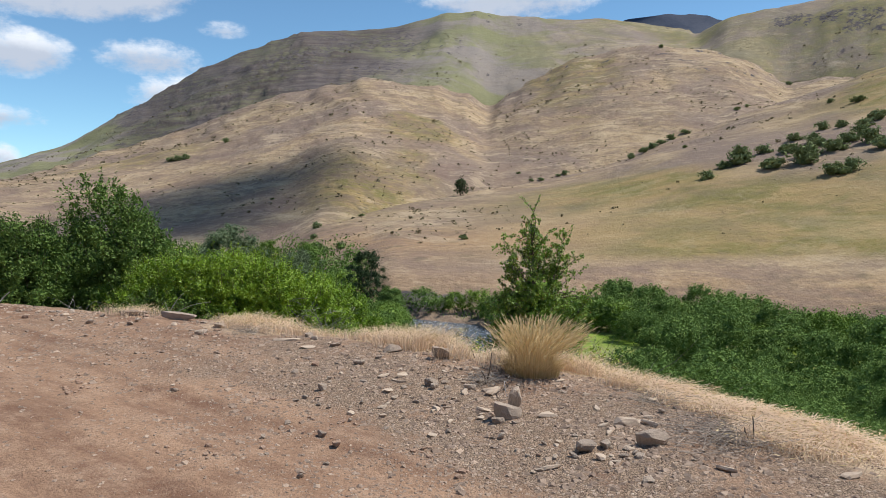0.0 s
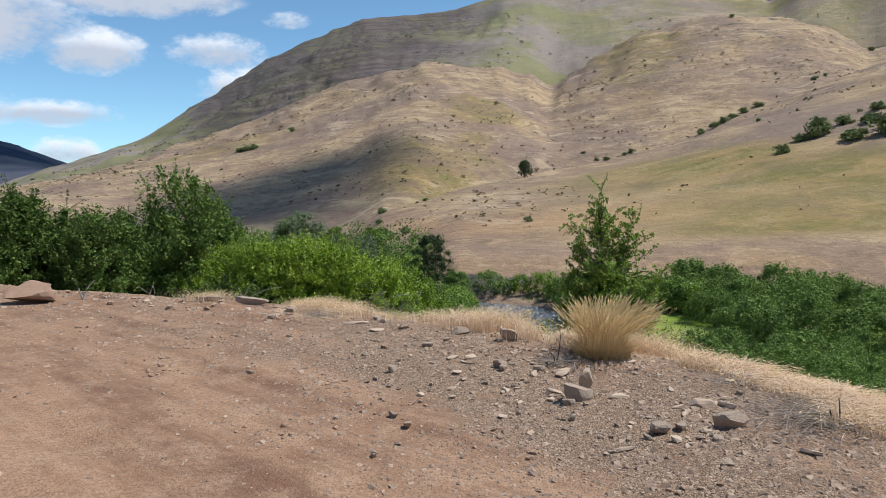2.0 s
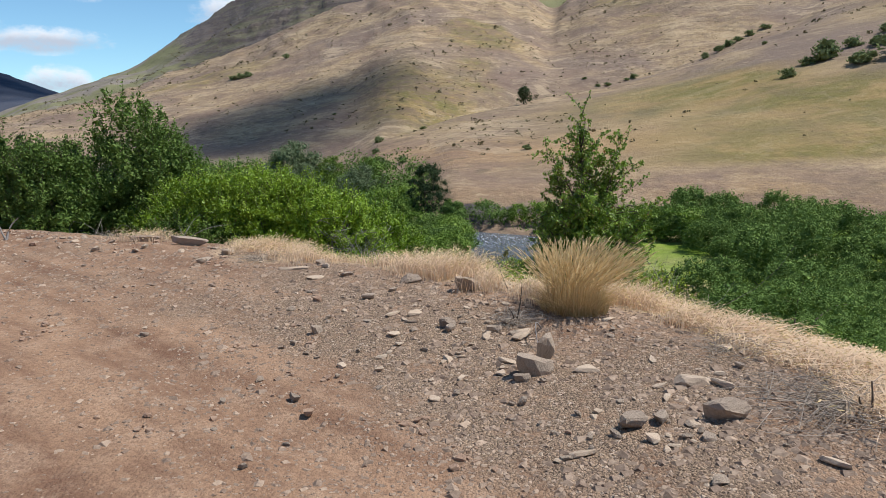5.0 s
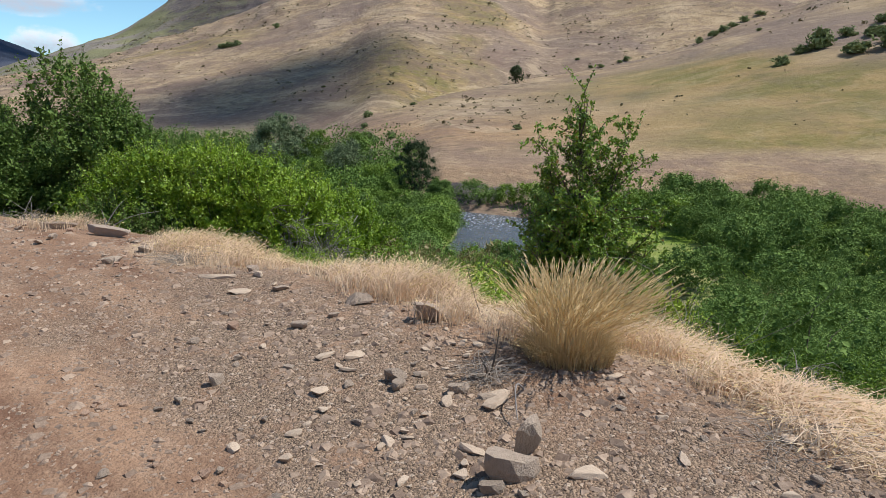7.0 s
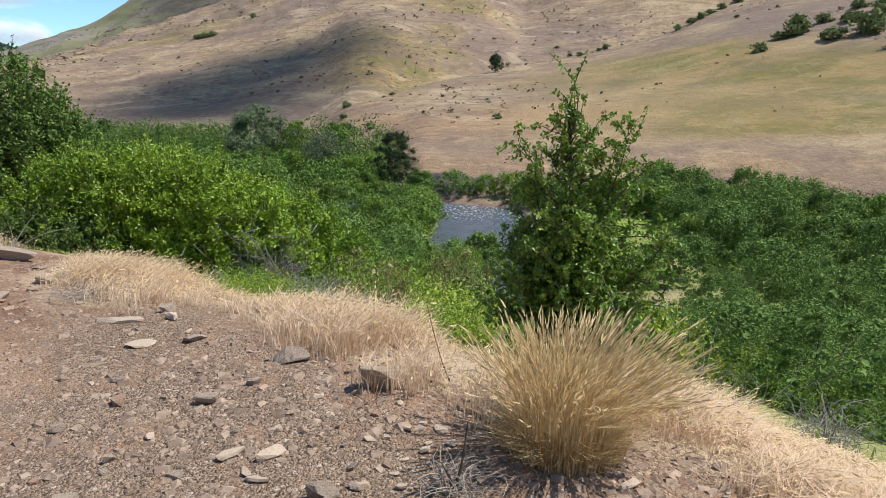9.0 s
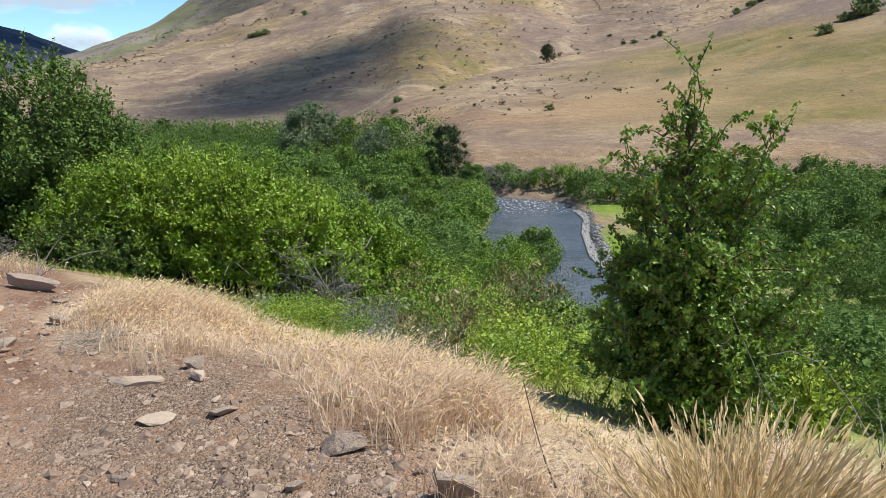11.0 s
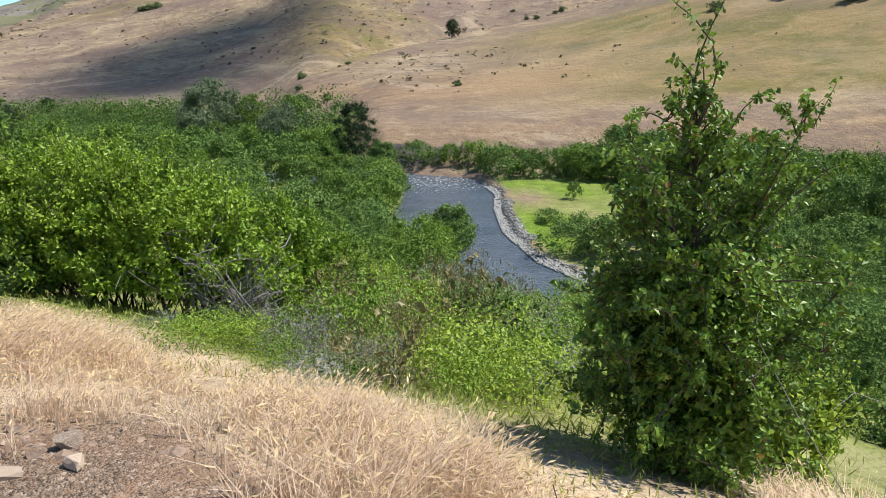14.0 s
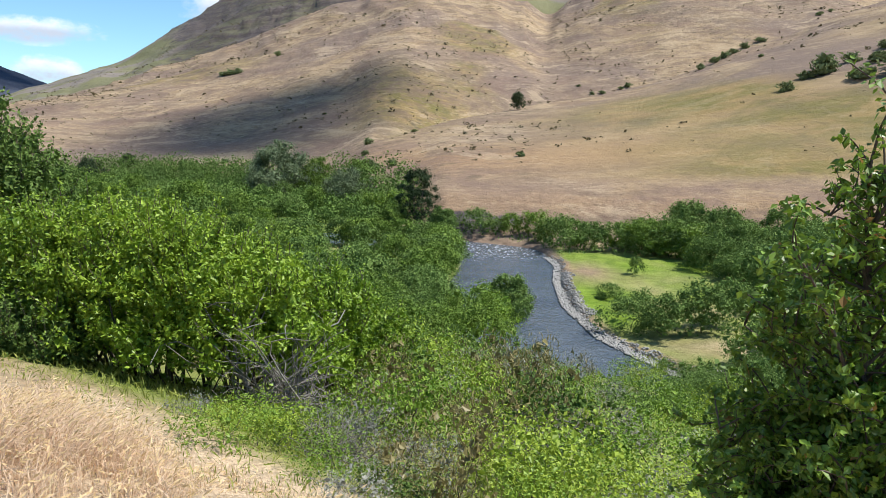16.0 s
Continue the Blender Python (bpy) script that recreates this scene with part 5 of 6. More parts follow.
def young_tree(base, seed=3):
    """A leafy young tree with a forked leader and ascending limbs."""
    rng = np.random.default_rng(seed)
    ob = thing("young_tree", "young leafy tree with a forked top on the slope", "tree", at=base)
    top = 2.05 - base[2] - 0.68
    lead = np.array([(0.05, 0.1, -0.15), (0.02, 0.06, top * 0.25), (-0.03, 0.02, top * 0.5), (-0.06, 0.0, top * 0.78), (-0.09, 0.0, top)])
    zs = np.linspace(-0.15, top, 14)
    trunk = np.stack([np.interp(zs, lead[:, 2], lead[:, 0]), np.interp(zs, lead[:, 2], lead[:, 1]), zs], 1)
    piece("trunk", mesh_of("trunk", *tube(trunk, np.linspace(0.034, 0.010, 14), 8), M_BARK, True), ob)
    leaf_at, leaf_out, wood = [], [], []

    def shoot(a, b, thick, dense, spray):
        path = bent(rng, a, b, 6, 0.08)
        wood.append(tube(path, np.linspace(thick, thick * 0.3, 6), 5))
        ln = np.linalg.norm(np.subtract(b, a))
        n = max(4, int(ln * dense))
        t = rng.uniform(0.18, 1.02, n)
        p = np.stack([np.interp(t, np.linspace(0, 1, 6), path[:, k]) for k in range(3)], 1)
        o = unit(rng.normal(size=(n, 3)) + 0.5 * unit(np.subtract(b, a)))
        leaf_at.append(p + o * spray * rng.uniform(0.5, 1.3, (n, 1))), leaf_out.append(o)
        return path

    for tip in ((-0.17, -0.05, 0.60), (0.10, 0.0, 0.60), (0.02, 0.03, 0.36)):
        shoot(trunk[-2], trunk[-2] + np.array(tip), 0.008, 105, 0.028)
    for k in range(165):
        h = rng.uniform(0.0, 0.99) if k < 62 else rng.uniform(0.0, 0.55)
        reach = np.interp(h, [0, 0.2, 0.42, 0.55, 0.68, 0.80, 0.88, 1], [0.48, 0.55, 0.52, 0.43, 0.30, 0.19, 0.13, 0.10]) * rng.uniform(0.4, 1.2)
        a = rng.uniform(0, 6.283)
        start = np.array([np.interp(h * top, trunk[:, 2], trunk[:, i]) for i in range(3)])
        end = start + np.array([math.cos(a) * reach, math.sin(a) * reach, reach * rng.uniform(0.0, 0.65) + 0.02])
        path = shoot(start, end, 0.009 * (0.5 + reach), 120 if h < 0.5 else 80, 0.03)
        for j in range(int(2 + reach * 9)):
            q = path[int(rng.integers(2, 6))]
            away = unit(rng.normal(size=3) + 0.8 * unit(end - start) + np.array([0, 0, 0.25])) * rng.uniform(0.10, 0.26)
            shoot(q, q + away, 0.004, 165, 0.024)
    for k in range(34):
        h = rng.uniform(0.50, 1.0)
        reach = np.interp(h, [0.5, 0.68, 0.80, 0.9, 1], [0.44, 0.27, 0.18, 0.13, 0.10]) * rng.uniform(0.4, 1.3)
        a = rng.uniform(0, 6.283)
        start = np.array([np.interp(h * top, trunk[:, 2], trunk[:, i]) for i in range(3)])
        end = start + np.array([math.cos(a) * reach, math.sin(a) * reach, reach * rng.uniform(0.3, 1.2) + 0.03])
        path = shoot(start, end, 0.006, 105, 0.028)
        for j in range(3):
            q = path[int(rng.integers(2, 6))]
            shoot(q, q + unit(rng.normal(size=3) + [0, 0, 0.5]) * rng.uniform(0.06, 0.15), 0.003, 125, 0.02)
    for a, hh, reach, rise in ((0.3, 0.58, 0.50, 0.30), (2.9, 0.62, 0.46, 0.32), (3.4, 0.30, 0.62, 0.16), (3.0, 0.20, 0.60, 0.10), (0.0, 0.42, 0.66, 0.30), (5.6, 0.45, 0.6, 0.28), (2.3, 0.55, 0.45, 0.35), (0.2, 0.15, 0.8, 0.2)):
        start = np.array([0.0, 0.0, hh * top])
        shoot(start, start + np.array([math.cos(a) * reach, math.sin(a) * reach, rise]), 0.009, 60, 0.03)
    # long boughs that stand out of the crown
    for tip, foot in (((0.29, -0.26, 1.24), 0.42), ((0.24, -0.10, 1.12), 0.36), ((0.46, -0.15, 1.02), 0.32), ((-0.46, -0.30, 1.20), 0.5), ((-0.34, -0.1, 0.95), 0.36),
                      ((0.62, -0.2, 0.55), 0.2), ((0.50, 0.2, 0.75), 0.25)):
        a = np.array([0.0, 0.02, foot * top])
        b = np.array(tip) - [0, 0, base[2]]
        path = shoot(a, b, 0.010, 85, 0.035)
        for j in range(16):
            q = path[int(rng.integers(2, 6))] + rng.normal(size=3) * 0.02
            shoot(q, q + unit(rng.normal(size=3) + 0.6 * unit(b - a) + np.array([0, 0, 0.3])) * rng.uniform(0.08, 0.22), 0.003, 150, 0.024)
    v, f = joined(wood)
    piece("branchwork", mesh_of("branchwork", v, f, M_BARK, True), ob, "", "stuff")
    v, f = leaves(rng, np.concatenate(leaf_at), 0.036, 0.021, 0.45, np.concatenate(leaf_out) * 0.9)
    # Inner leaves added to block light, so the lower crown falls dark.
    hh = rng.uniform(0.0, 0.62, 7000)
    aa, dd = rng.uniform(0, 6.283, 7000), np.sqrt(rng.uniform(0, 1, 7000)) * np.interp(hh, [0, 0.4, 0.62], [0.42, 0.36, 0.18])
    cv, cf = leaves(rng, np.stack([np.cos(aa) * dd, np.sin(aa) * dd, hh * top + 0.05], 1), 0.046, 0.030, 0.2)
    v, f = joined([(v, f), (cv, cf)])
    piece("crown", mesh_of("crown", v, f, M_PEAR), ob)
    return ob


young_tree(on_land(1.22, 9.12))


# ---- dry grass ----
def blades(rng, base, length, lean, width=0.0032, rise=1.0):
    """Bent grass blades: two four-cornered faces each; also the tips and their directions."""
    n = len(base)
    side = unit(np.cross(lean + 1e-4, [0, 0, 1.0]) + 0.6 * rng.normal(size=(n, 3)) * [1, 1, 0.2])
    up = np.array([0, 0, 1.0])
    mid = base + (up * (0.3 + 0.7 * rise) + 0.45 * lean) * length * 0.5
    tip = base + (up * 0.82 * rise + 1.2 * lean) * length
    w = width * rng.uniform(0.6, 1.4, (n, 1))
    v = np.stack([base - side * w, base + side * w, mid + side * w * 0.7, mid - side * w * 0.7, tip + side * w * 0.15, tip - side * w * 0.15], 1)
    f = np.arange(n)[:, None, None] * 6 + np.array([(0, 1, 2, 3), (3, 2, 4, 5)])[None]
    return v.reshape(-1, 3), f.reshape(-1, 4), tip, unit(tip - mid)


def grass_strip():
    rng = np.random.default_rng(41)
    rim_pts = np.array([p for p in RIM if -9 < p[0] < 4], float)
    t = np.r_[0, np.cumsum(np.hypot(*np.diff(rim_pts, axis=0).T))]
    n = 260000
    u = rng.uniform(0, t[-1], n)
    x, y = np.interp(u, t, rim_pts[:, 0]), np.interp(u, t, rim_pts[:, 1])
    d = np.interp(u, t, np.gradient(rim_pts[:, 0], t)), np.interp(u, t, np.gradient(rim_pts[:, 1], t))
    nrm = unit(np.stack([-d[1], d[0]], 1))
    s = rng.uniform(-0.7, 2.6, n)
    x, y = x + nrm[:, 0] * s, y + nrm[:, 1] * s
    clump = fbm(x, y, 0.45, 3, 91)
    tuft = 0.25 * np.exp(-((x + 2.25) / 0.42) ** 2 - ((y - 8.72) / 0.3) ** 2) + 0.3 * step(-x, 1.2, 1.8)
    wide, back = step(x, 0.9, 1.8), 0.25 * np.exp(-((x - 0.6) / 0.6) ** 2)
    keep = (rng.uniform(size=n) < step(s + 0.35 * clump + 0.5 * tuft, -0.15, 0.35) * (1 - step(s + 0.4 * clump, 0.95 + 0.75 * wide - 2.0 * back, 1.35 + 1.1 * wide - 2.4 * back)) * (0.66 + 0.5 * clump) * np.maximum(step(x, -3.5, -2.9), 0.8 * np.exp(-((x + 4.75) / 0.42) ** 2 - ((y - 10.5) / 0.32) ** 2))) & (x > -14) & (x < 5.5)
    x, y, s, clump = x[keep], y[keep], s[keep], clump[keep]
    base = np.stack([x, y, land(x, y) - 0.01], 1)
    length = (0.10 + 0.13 * np.clip(0.6 + clump, 0, 1.4) - 0.08 * step(s, 0.15, 0.8) * (1 - step(x, 0.5, 1.2)))[:, None] * rng.uniform(0.6, 1.35, (len(x), 1))
    length = 0.88 * length * (1 - 0.3 * step(-x, 2.1, 2.8)[:, None])
    matted = step(x, 1.3, 2.0)[:, None]
    lean = rng.normal(size=(len(x), 3)) * [0.5, 0.5, 0] * (1 + 0.8 * matted) + np.array([0.22, 0.15, 0]) * (1 + matted)
    lean = lean / np.maximum(1, np.linalg.norm(lean, axis=1, keepdims=True) / 0.85)
    v, f, tip, ahead = blades(rng, base, length, lean, 0.0026 * (1 + 0.7 * matted), 1 - 0.6 * matted)
    tagged(new("dry_grass", mesh_of("dry_grass", v, f, M_STRAW)), "dry straw-coloured grass along the rim", "grass", "", "stuff")
    some = rng.uniform(size=len(tip)) < 0.45
    hv, hf = leaves(rng, tip[some], 0.042, 0.009, 0.15, ahead[some] * 4)
    tagged(new("seed_heads", mesh_of("seed_heads", hv, hf, M_PLUME)), "nodding pale seed heads of the dry grass", "grass", "", "stuff")


grass_strip()


def bunch_grass(place, seed=6, stems=560, tall=0.62):
    """A tall tussock with feathery plumes."""
    rng = np.random.default_rng(seed)
    ob = thing("bunch_grass", "tall tawny bunch grass with feathery plumes", "grass tussock", at=place)
    a, d = rng.uniform(0, 6.283, stems), np.sqrt(rng.uniform(0, 1, stems))
    base = np.stack([np.cos(a) * d * 0.20, np.sin(a) * d * 0.20, np.full(stems, -0.02)], 1)
    lean = np.stack([np.cos(a), np.sin(a), 0 * a], 1) * (d * rng.uniform(0.15, 0.62, stems))[:, None] + rng.normal(size=(stems, 3)) * [0.06, 0.06, 0] + [0.10, 0, 0]
    length = tall * rng.uniform(0.7, 1.12, (stems, 1)) * (1 - 0.15 * d[:, None])
    v, f, tip, ahead = blades(rng, base, length, lean, 0.0022)
    piece("stalk_tuft", mesh_of("stalk_tuft", v, f, M_TAWNY), ob)
    reps = 9
    t = np.tile(np.linspace(-0.13, 0.05, reps), stems)[:, None]
    c = np.repeat(tip, reps, 0) + np.repeat(ahead, reps, 0) * t + rng.normal(size=(stems * reps, 3)) * 0.003
    hv, hf = leaves(rng, c, 0.060, 0.0075, 0.0, np.repeat(ahead, reps, 0) * 7)
    piece("plume_tuft", mesh_of("plume_tuft", hv, hf, M_PLUME), ob)
    low = rng.uniform(0, 6.283, 2200)
    rad = np.sqrt(rng.uniform(0, 1, 2200)) * 0.25
    lb = np.stack([np.cos(low) * rad, np.sin(low) * rad, np.full(2200, -0.02)], 1)
    ll = np.stack([np.cos(low), np.sin(low), 0 * low], 1) * rng.uniform(0.2, 0.95, (2200, 1))
    v, f, _, _ = blades(rng, lb, rng.uniform(0.06, 0.26, (2200, 1)), ll, 0.0025)
    piece("basal_tuft", mesh_of("basal_tuft", v, f, M_TAWNY), ob)
    return ob


bunch_grass(on_land(0.86, 6.72))


# ---- stones ----
def stone_mesh(seed, mat, flat=0.55, planes=11, fine=2, rough=0.035):
    """A broken stone: a ball cut by flat breaks, with a rough skin."""
    rng = np.random.default_rng(seed)
    bm = bmesh.new()
    bmesh.ops.create_icosphere(bm, subdivisions=fine, radius=0.50)
    co = np.array([v.co for v in bm.verts])
    for k in range(planes):
        nrm = unit(rng.normal(size=3) * [1, 1, 0.8])
        over = co @ nrm - rng.uniform(0.17, 0.38)
        co = co - np.maximum(over, 0)[:, None] * nrm
    co[:, 2] = np.clip(co[:, 2], -0.30, rng.uniform(0.20, 0.32))
    for v, p in zip(bm.verts, co):
        n = noise.fractal(Vector(p) * 4 + Vector((seed, 0, 0)), 0.7, 2.0, 3)
        p = p * (1 + rough * n)
        v.co = (p[0] * 1.05, p[1] * 0.86, p[2] * flat * 1.1)
    me = bpy.data.meshes.new("stone")
    bm.to_mesh(me), bm.free()
    me.materials.append(mat)
    return me


SLABS = [stone_mesh(700 + k, M_STONE, 0.62) for k in range(6)]
PALE = [stone_mesh(720 + k, M_PALESTONE, 0.42) for k in range(5)]


def stone(me, x, y, size, turn, tilt=(0, 0), squash=(1, 1, 1), label="grey angular stone lying on the gravel", name="stone", group="larger stones", sink=0.2):
    ob = tagged(new(name, me), label, "stone", group)
    low = min(v.co.z for v in me.vertices) * size * squash[2]
    ob.rotation_euler = (radians(tilt[0]), radians(tilt[1]), radians(turn))
    ob.scale = (size * squash[0], size * squash[1], size * squash[2])
    ob.location = (x, y, land_at(x, y) - low * (1 - sink))
    return ob


stone(SLABS[4], 0.49, 5.40, 0.29, 30, (8, 14), (1, 0.85, 1.25), "large grey-brown angular rock tilted on the gravel", "rock")
stone(SLABS[2], 0.58, 5.56, 0.24, 60, (14, -10), (0.85, 0.6, 2.2), "flat grey slab leaning behind the large rock", "rock")
stone(SLABS[2], 1.41, 4.68, 0.23, 12, (6, -8), (1.15, 0.7, 1.2), "long grey angular rock beside dead twigs", "rock")
stone(SLABS[3], 0.97, 4.62, 0.20, 40, (8, 6), (1, 0.8, 1.0))
stone(SLABS[4], 1.10, 4.68, 0.14, 80)
stone(SLABS[5], -1.07, 6.22, 0.13, 20, (0, 10), (1, 0.9, 1.3))
stone(SLABS[0], -0.54, 7.52, 0.26, 30, (28, 0), (1, 0.9, 0.6), "flat dark grey slab tilted up at the grass edge", "rock")
stone(SLABS[1], 0.02, 7.18, 0.26, 0, (0, 8), (1.1, 0.8, 1.2), "dark grey broken rock at the grass edge", "rock")
stone(PALE[0], -0.38, 6.56, 0.15, 50, (16, 0), (1, 1, 0.9), "pale tan flat stone standing on edge", "stone")
stone(PALE[1], 0.42, 6.13, 0.17, 20, (4, 0), (1.2, 0.8, 0.8), "pale tan flat stone on the gravel", "stone")
stone(PALE[2], -0.47, 6.13, 0.15, 70, (3, 0), (1.1, 0.8, 0.7), "pale tan flat stone on the gravel", "stone")
stone(SLABS[2], -0.10, 6.28, 0.14, 15, (0, 0), (1, 1, 1.3))
stone(SLABS[3], -0.06, 6.20, 0.11, 75, (0, 0), (1, 1, 1.3))
stone(SLABS[4], 0.24, 6.18, 0.13, 35, (0, 0), (1, 1, 1.2))
stone(PALE[3], 0.82, 5.42, 0.17, 10, (4, 0), (1.1, 0.9, 0.7), "pale tan flat stone on the gravel", "stone")
stone(PALE[4], 1.52, 5.08, 0.15, 125, (4, 0), (1.2, 0.35, 0.9), "pale tan stone on the gravel", "stone")
stone(PALE[3], 1.36, 5.16, 0.22, 160, (3, 0), (1.0, 0.95, 0.9), "pale buff flat rock on the gravel", "rock")
stone(PALE[2], -0.07, 5.04, 0.10, 10, (3, 0), (1, 1, 0.9), "pale tan flat stone on the gravel", "stone")
stone(PALE[1], -1.84, 8.14, 0.32, 0, (3, 0), (1.3, 0.6, 0.4), "broad flat tan slab half buried in dirt", "rock", sink=0.5)
stone(SLABS[5], -1.60, 8.35, 0.15, 20, (4, 0), (1, 1, 1.1), "brown stone near the grass", "stone")
stone(PALE[3], -1.48, 8.20, 0.13, 120, (10, 0), (1, 1, 1.2), "pale tan stone near the grass", "stone")
stone(SLABS[1], -1.18, 7.82, 0.16, 50, (0, 0), (1, 1, 0.6))
stone(PALE[4], -1.50, 7.75, 0.20, 10, (5, 0), (1, 0.9, 0.5), "flat grey-tan slab in the gravel", "rock", sink=0.4)
stone(SLABS[2], -2.86, 9.05, 0.16, 40, (0, 0), (1, 1, 1))
stone(SLABS[0], -2.92, 8.62, 0.15, 90, (0, 0), (1, 1, 1))
stone(SLABS[4], 0.42, 5.30, 0.12, 30, (0, 0), (1, 1, 1.2))
stone(SLABS[3], -0.82, 7.05, 0.14, 10, (0, 0), (1.1, 0.8, 0.9))
LOG = stone_mesh(741, M_STONE, 0.5, 9, 3)
stone(LOG, -3.75, 9.98, 0.66, -14, (3, 4), (1.0, 0.34, 0.5), "long brown rock slab lying at the rim", "rock", sink=0.15)
stone(LOG, -4.55, 10.35, 0.45, 20, (3, 4), (1.0, 0.5, 0.55), "brown rock slab lying at the rim", "rock", sink=0.15)
stone(stone_mesh(742, M_REDSTONE, 0.62, 9, 3, 0.07), -7.45, 10.35, 0.95, 8, (0, 6), (1.1, 0.7, 0.9), "large reddish-brown boulder at the edge of the pull-out", "boulder", sink=0.15)

for x, y, size in ((0.69, 4.35, 0.13), (1.73, 4.20, 0.14), (2.40, 4.06, 0.16), (0.21, 6.16, 0.12), (-0.37, 6.39, 0.10), (0.33, 5.61, 0.13), (1.22, 5.53, 0.10), (-0.54, 6.58, 0.13), (1.07, 6.40, 0.11), (0.45, 6.07, 0.19), (-0.02, 7.30, 0.10)):
    stone(PALE[int(size * 1000) % 5], x, y, size, RNG.uniform(0, 360), (RNG.uniform(-8, 8), RNG.uniform(-8, 8)), (1.1, 0.9, 0.9), "pale tan flat stone on the gravel")
for k in range(62):
    x, y = RNG.normal(0.05, 0.55), RNG.normal(6.1, 0.5)
    if k % 4 == 0:
        x, y = RNG.normal(1.15, 0.30), RNG.normal(4.75, 0.28)
    if float(rim(x, y)) < -0.1:
        stone(PALE[int(RNG.integers(5))] if k % 5 else SLABS[int(RNG.integers(6))], x, y, RNG.uniform(0.04, 0.115), RNG.uniform(0, 360), (RNG.uniform(-14, 14), RNG.uniform(-14, 14)), (1, 0.9, RNG.uniform(0.7, 1.1)), "small pale angular stone in the rubble", "stone", "rubble stones")
laid = 0
MIXED = SLABS + PALE + [stone_mesh(760 + k, M_REDSTONE, 0.55, 9, 1) for k in range(3)] + [stone_mesh(780 + k, M_STONE, 0.45, 9, 1) for k in range(5)]
for k in range(760):
    x = RNG.uniform(-1.7, 1.9) if k % 4 else RNG.uniform(-5.5, 3.2)
    y = RNG.uniform(4.2, 8.0) if k % 4 else RNG.uniform(3.0, 10.2)
    s = float(rim(x, y))
    if s > 0.1 or (s < -2.6 and RNG.uniform() < 0.72):
        continue
    laid += 1
    if laid > 150:
        break
    me = MIXED[int(RNG.integers(len(MIXED)))]
    stone(me, x, y, float(np.clip(np.exp(RNG.normal(-2.95, 0.42)), 0.028, 0.12)), RNG.uniform(0, 360), (RNG.uniform(-12, 12), RNG.uniform(-12, 12)), (1, 1, RNG.uniform(0.8, 1.3)), "small angular stone on the gravel", "stone", "loose stones")


for k in range(36):
    x = RNG.uniform(-8.5, -2.9)
    y = float(np.interp(x, [-12, -8.0, -4.7, -3.4, -2.2], [13.3, 11.6, 10.5, 9.8, 8.9])) - RNG.uniform(0.0, 0.9)
    stone(MIXED[int(RNG.integers(len(MIXED)))], x, y, RNG.uniform(0.06, 0.17), RNG.uniform(0, 360), (RNG.uniform(-15, 15), RNG.uniform(-15, 15)), (1, 1, RNG.uniform(0.7, 1.2)), "angular brown stone on the low berm", "stone", "stones on the berm")
for cx, cy in ((-0.09, 4.7), (0.2, 4.3), (-0.75, 5.3), (-1.5, 5.9), (0.95, 3.75), (-2.75, 8.5)):
    for k in range(7):
        stone(MIXED[-int(RNG.integers(6, 9))], cx + RNG.normal(0, 0.06), cy + RNG.normal(0, 0.05), RNG.uniform(0.025, 0.075), RNG.uniform(0, 360), (RNG.uniform(-15, 15), RNG.uniform(-15, 15)), (1, 1, RNG.uniform(0.7, 1.1)), "reddish-brown dirt clod beside a wheel mark", "dirt_clod", "dirt clods")
for k in range(34):
    u, v = RNG.uniform(0, 1), RNG.normal()
    x, y = (-3.55 + 0.45 * u + 0.07 * v, 6.85 - 0.85 * u + 0.05 * v) if k < 16 else ((-1.95 + 0.8 * u, 4.72 + 0.1 * v) if k < 24 else (-2.95 + 0.55 * u + 0.05 * v, 9.0 + 0.12 * v))
    stone(MIXED[-int(RNG.integers(6, 9))], x, y, RNG.uniform(0.035, 0.085), RNG.uniform(0, 360), (RNG.uniform(-15, 15), RNG.uniform(-15, 15)), (1, 1, RNG.uniform(0.7, 1.1)), "reddish-brown dirt clod beside a wheel mark", "dirt_clod", "dirt clods")


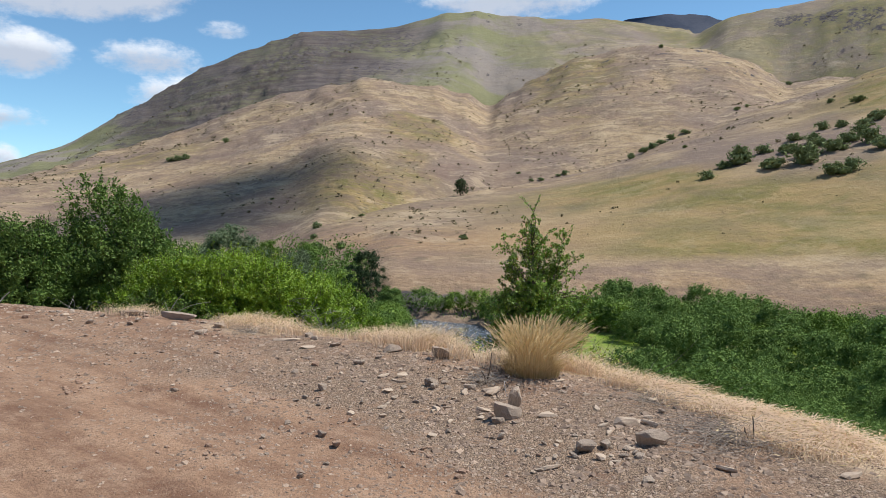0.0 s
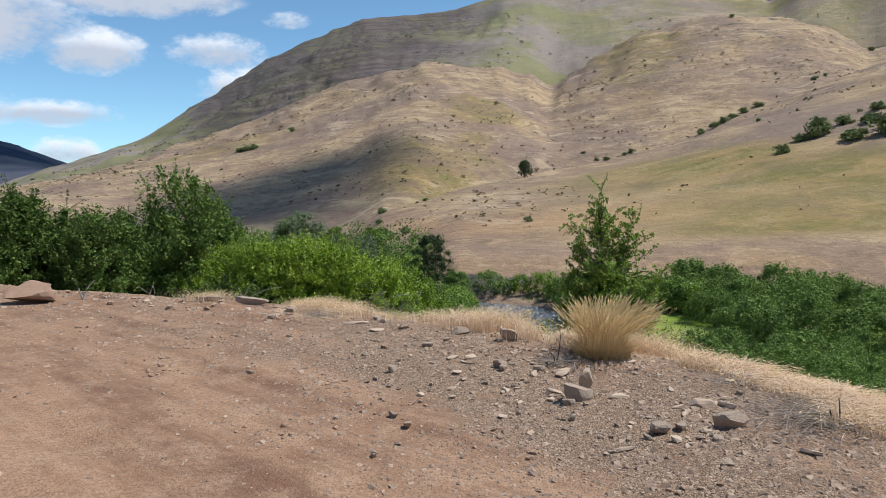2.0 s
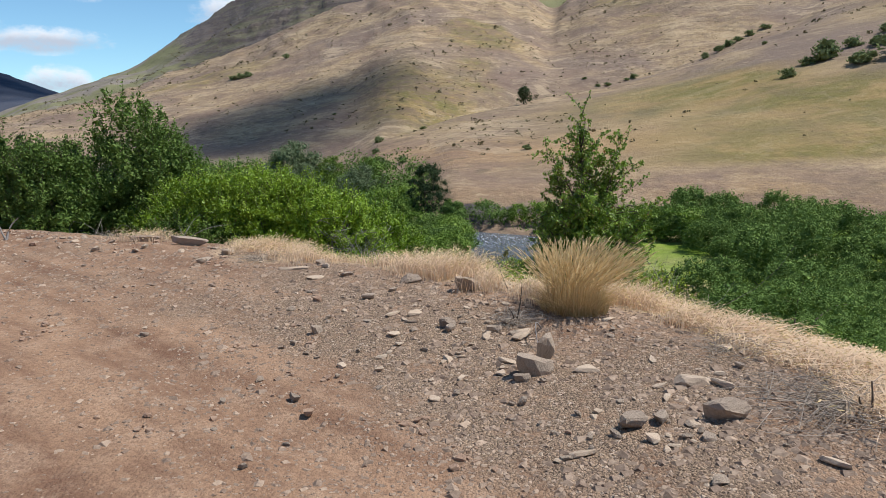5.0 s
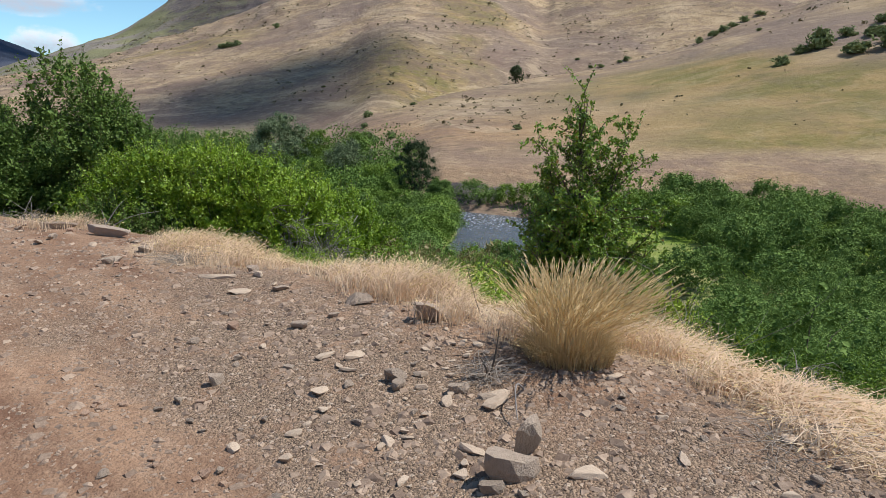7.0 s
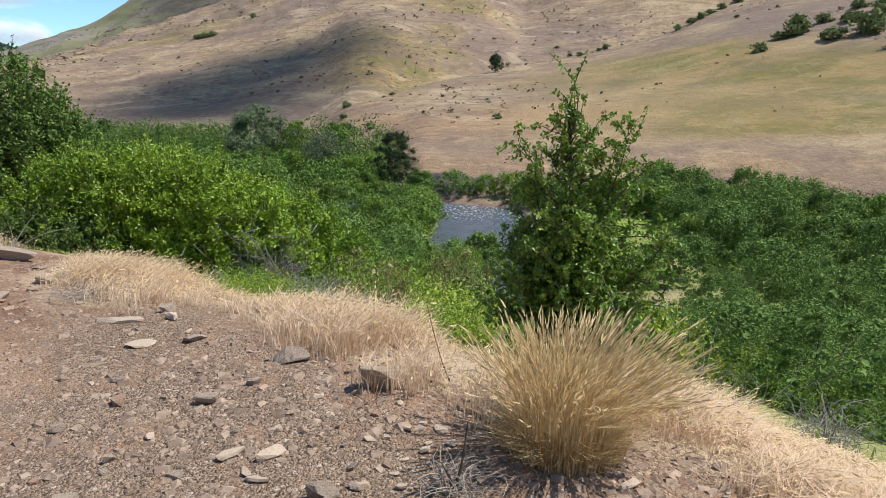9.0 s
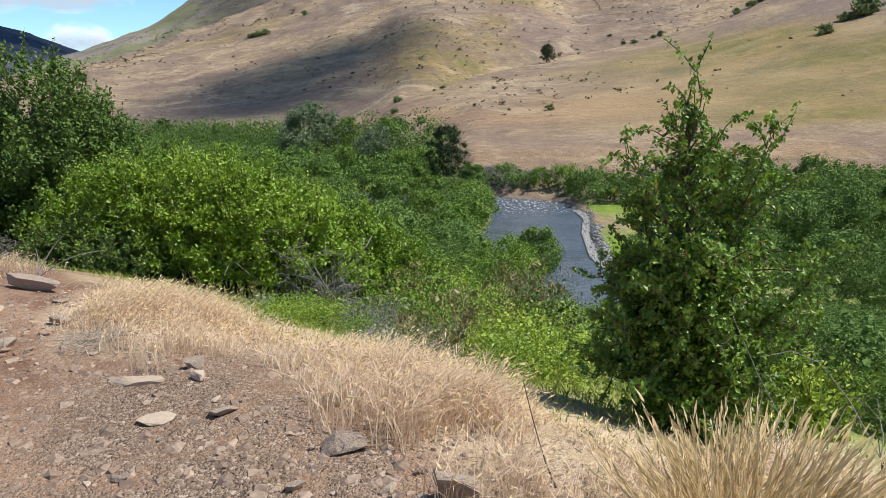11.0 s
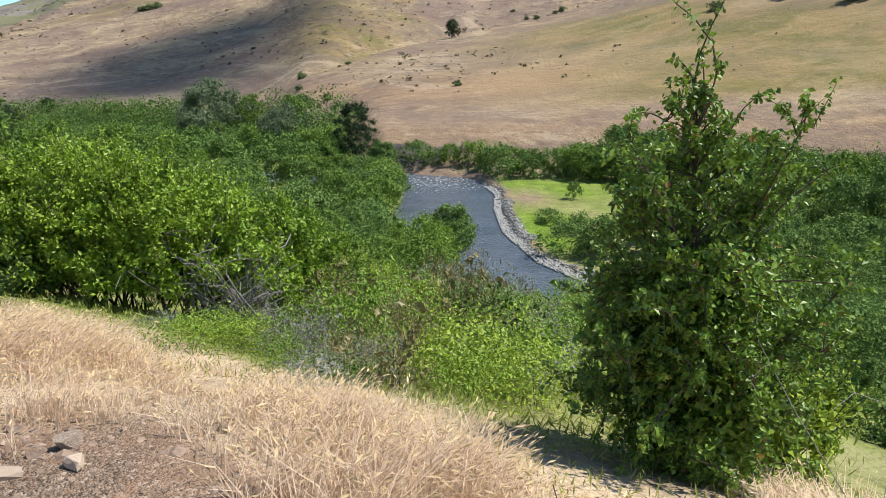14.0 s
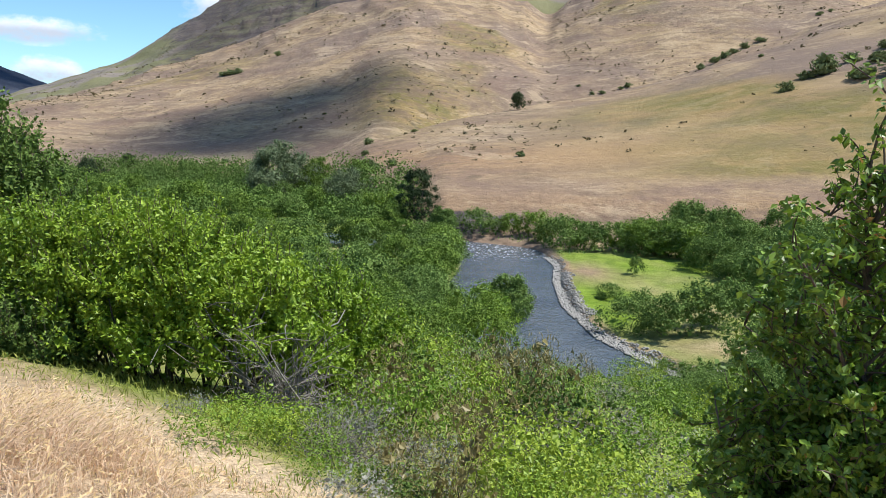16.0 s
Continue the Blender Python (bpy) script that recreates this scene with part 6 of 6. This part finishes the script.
def loose_gravel():
    """Crushed rock and clods, too small to count."""
    rng = np.random.default_rng(51)
    n = 200000
    r = np.exp(rng.uniform(math.log(1.6), math.log(17), n))
    az = np.radians(rng.uniform(-46, 44, n))
    x, y = r * np.sin(az), r * np.cos(az)
    s = rim(x, y)
    dense = step(s, -4.2, -1.4) * (0.55 + 0.5 * fbm(x, y, 0.8, 3, 95)) + 0.045 + 0.10 * step(fbm(x, y, 1.7, 3, 96), 0.2, 0.7)
    ok = (s < 0.25) & (rng.uniform(size=n) < dense)
    x, y, r = x[ok][:42000], y[ok][:42000], r[ok][:42000]
    n = len(x)
    size = np.exp(rng.normal(-4.85, 0.62, n) + 0.35 * step(rim(x, y), -2.4, -1.0) + 0.18 * step(x, -1.4, -0.4) * step(rim(x, y), -2.8, -1.6)).clip(0.004, 0.045) * (0.8 + 0.05 * r)
    base = np.array([(1, 0, -0.25), (-0.9, 0.15, -0.25), (0.1, 0.95, -0.25), (-0.1, -1, -0.25), (0.5, 0.2, 0.20), (-0.5, -0.25, 0.17)], float)
    turn = rng.uniform(0, 6.283, n)
    c, t = np.cos(turn)[:, None], np.sin(turn)[:, None]
    b = base[None] * rng.uniform(0.6, 1.3, (n, 6, 3))
    v = np.stack([b[..., 0] * c - b[..., 1] * t, b[..., 0] * t + b[..., 1] * c, b[..., 2]], -1) * size[:, None, None]
    v = v + np.stack([x, y, land(x, y) + 0.12 * size], 1)[:, None]
    tri = np.array([(0, 2, 4), (2, 1, 5), (2, 5, 4), (1, 3, 5), (3, 0, 4), (3, 4, 5)])
    f = (np.arange(n)[:, None, None] * 6 + tri[None]).reshape(-1, 3)
    return tagged(new("gravel", mesh_of("gravel", v.reshape(-1, 3), f, M_GRAVEL)), "grey and brown crushed gravel strewn on dirt", "gravel", "", "stuff")


loose_gravel()

# ---- twigs and dead stalks at the rim ----
tangle(511, "dead_brush", "pale dry twigs lying beside a long rock", on_land(1.95, 4.75, 0.0), 0.55, 0.14, 130, 0.0024, M_TWIG, lying=0.4)
tangle(512, "dead_brush", "pale dry twigs at the foot of the tussock", on_land(0.42, 6.36, 0.0), 0.26, 0.12, 70, 0.0024, M_TWIG, lying=0.7)
tangle(513, "dead_brush", "pale dry stems on the gravel edge", on_land(-2.35, 8.75, 0.0), 0.42, 0.12, 80, 0.0022, M_TWIG, lying=0.5)
tangle(515, "dead_shrub", "bare grey dead shrub on the grassy slope", on_land(2.10, 8.05, 0.02), 0.16, 0.44, 26, 0.0035, M_TWIG, 0.008)
tangle(516, "dead_shrub", "small bare grey dead shrub on the grassy slope", on_land(1.78, 8.15, 0.02), 0.12, 0.30, 20, 0.003, M_TWIG, 0.006)
tangle(514, "dead_brush", "grey dry stems on the gravel edge", on_land(1.75, 5.7, 0.0), 0.40, 0.10, 70, 0.0022, M_TWIG, lying=0.4)


def stalk(seed, name, label, place, tips, thick, mat):
    rng = np.random.default_rng(seed)
    ob = thing(name, label, "twig", at=place)
    for k, tip in enumerate(tips):
        piece("twig", mesh_of("twig", *tube(bent(rng, (0.02 * k, 0, -0.03), tip, 7, 0.07), np.linspace(thick, thick * 0.35, 7), 6), mat, True), ob)
    return ob


stalk(521, "dead_stalk", "bare dark forked stalk beside the tussock", on_land(0.38, 6.34), ((0.07, 0.06, 0.27), (-0.03, 0.02, 0.12)), 0.009, M_BARK)
stalk(522, "dead_stalk", "thin bare stalk standing in dry grass", on_land(0.36, 7.35), ((-0.14, 0.12, 0.38),), 0.005, M_BARK)
stalk(523, "dead_stalk", "dark broken stub by the twigs", on_land(2.06, 4.66), ((0.02, 0.02, 0.17), (-0.04, 0.0, 0.1)), 0.009, M_BARK)
stalk(524, "dead_branch", "pale bare branches arching from the grass", on_land(-4.12, 10.5), ((0.22, 0.2, 0.34), (0.62, 0.15, 0.20), (-0.1, 0.2, 0.2)), 0.006, M_DEAD)
stalk(525, "dead_branch", "pale forked stick beside the red boulder", on_land(-6.65, 10.5), ((0.15, 0.1, 0.30), (-0.1, 0.05, 0.18)), 0.018, M_DEAD)
stalk(526, "dead_branch", "dry stem lying on the gravel", on_land(0.60, 6.25), ((-0.06, -0.42, 0.02),), 0.007, M_DEAD)
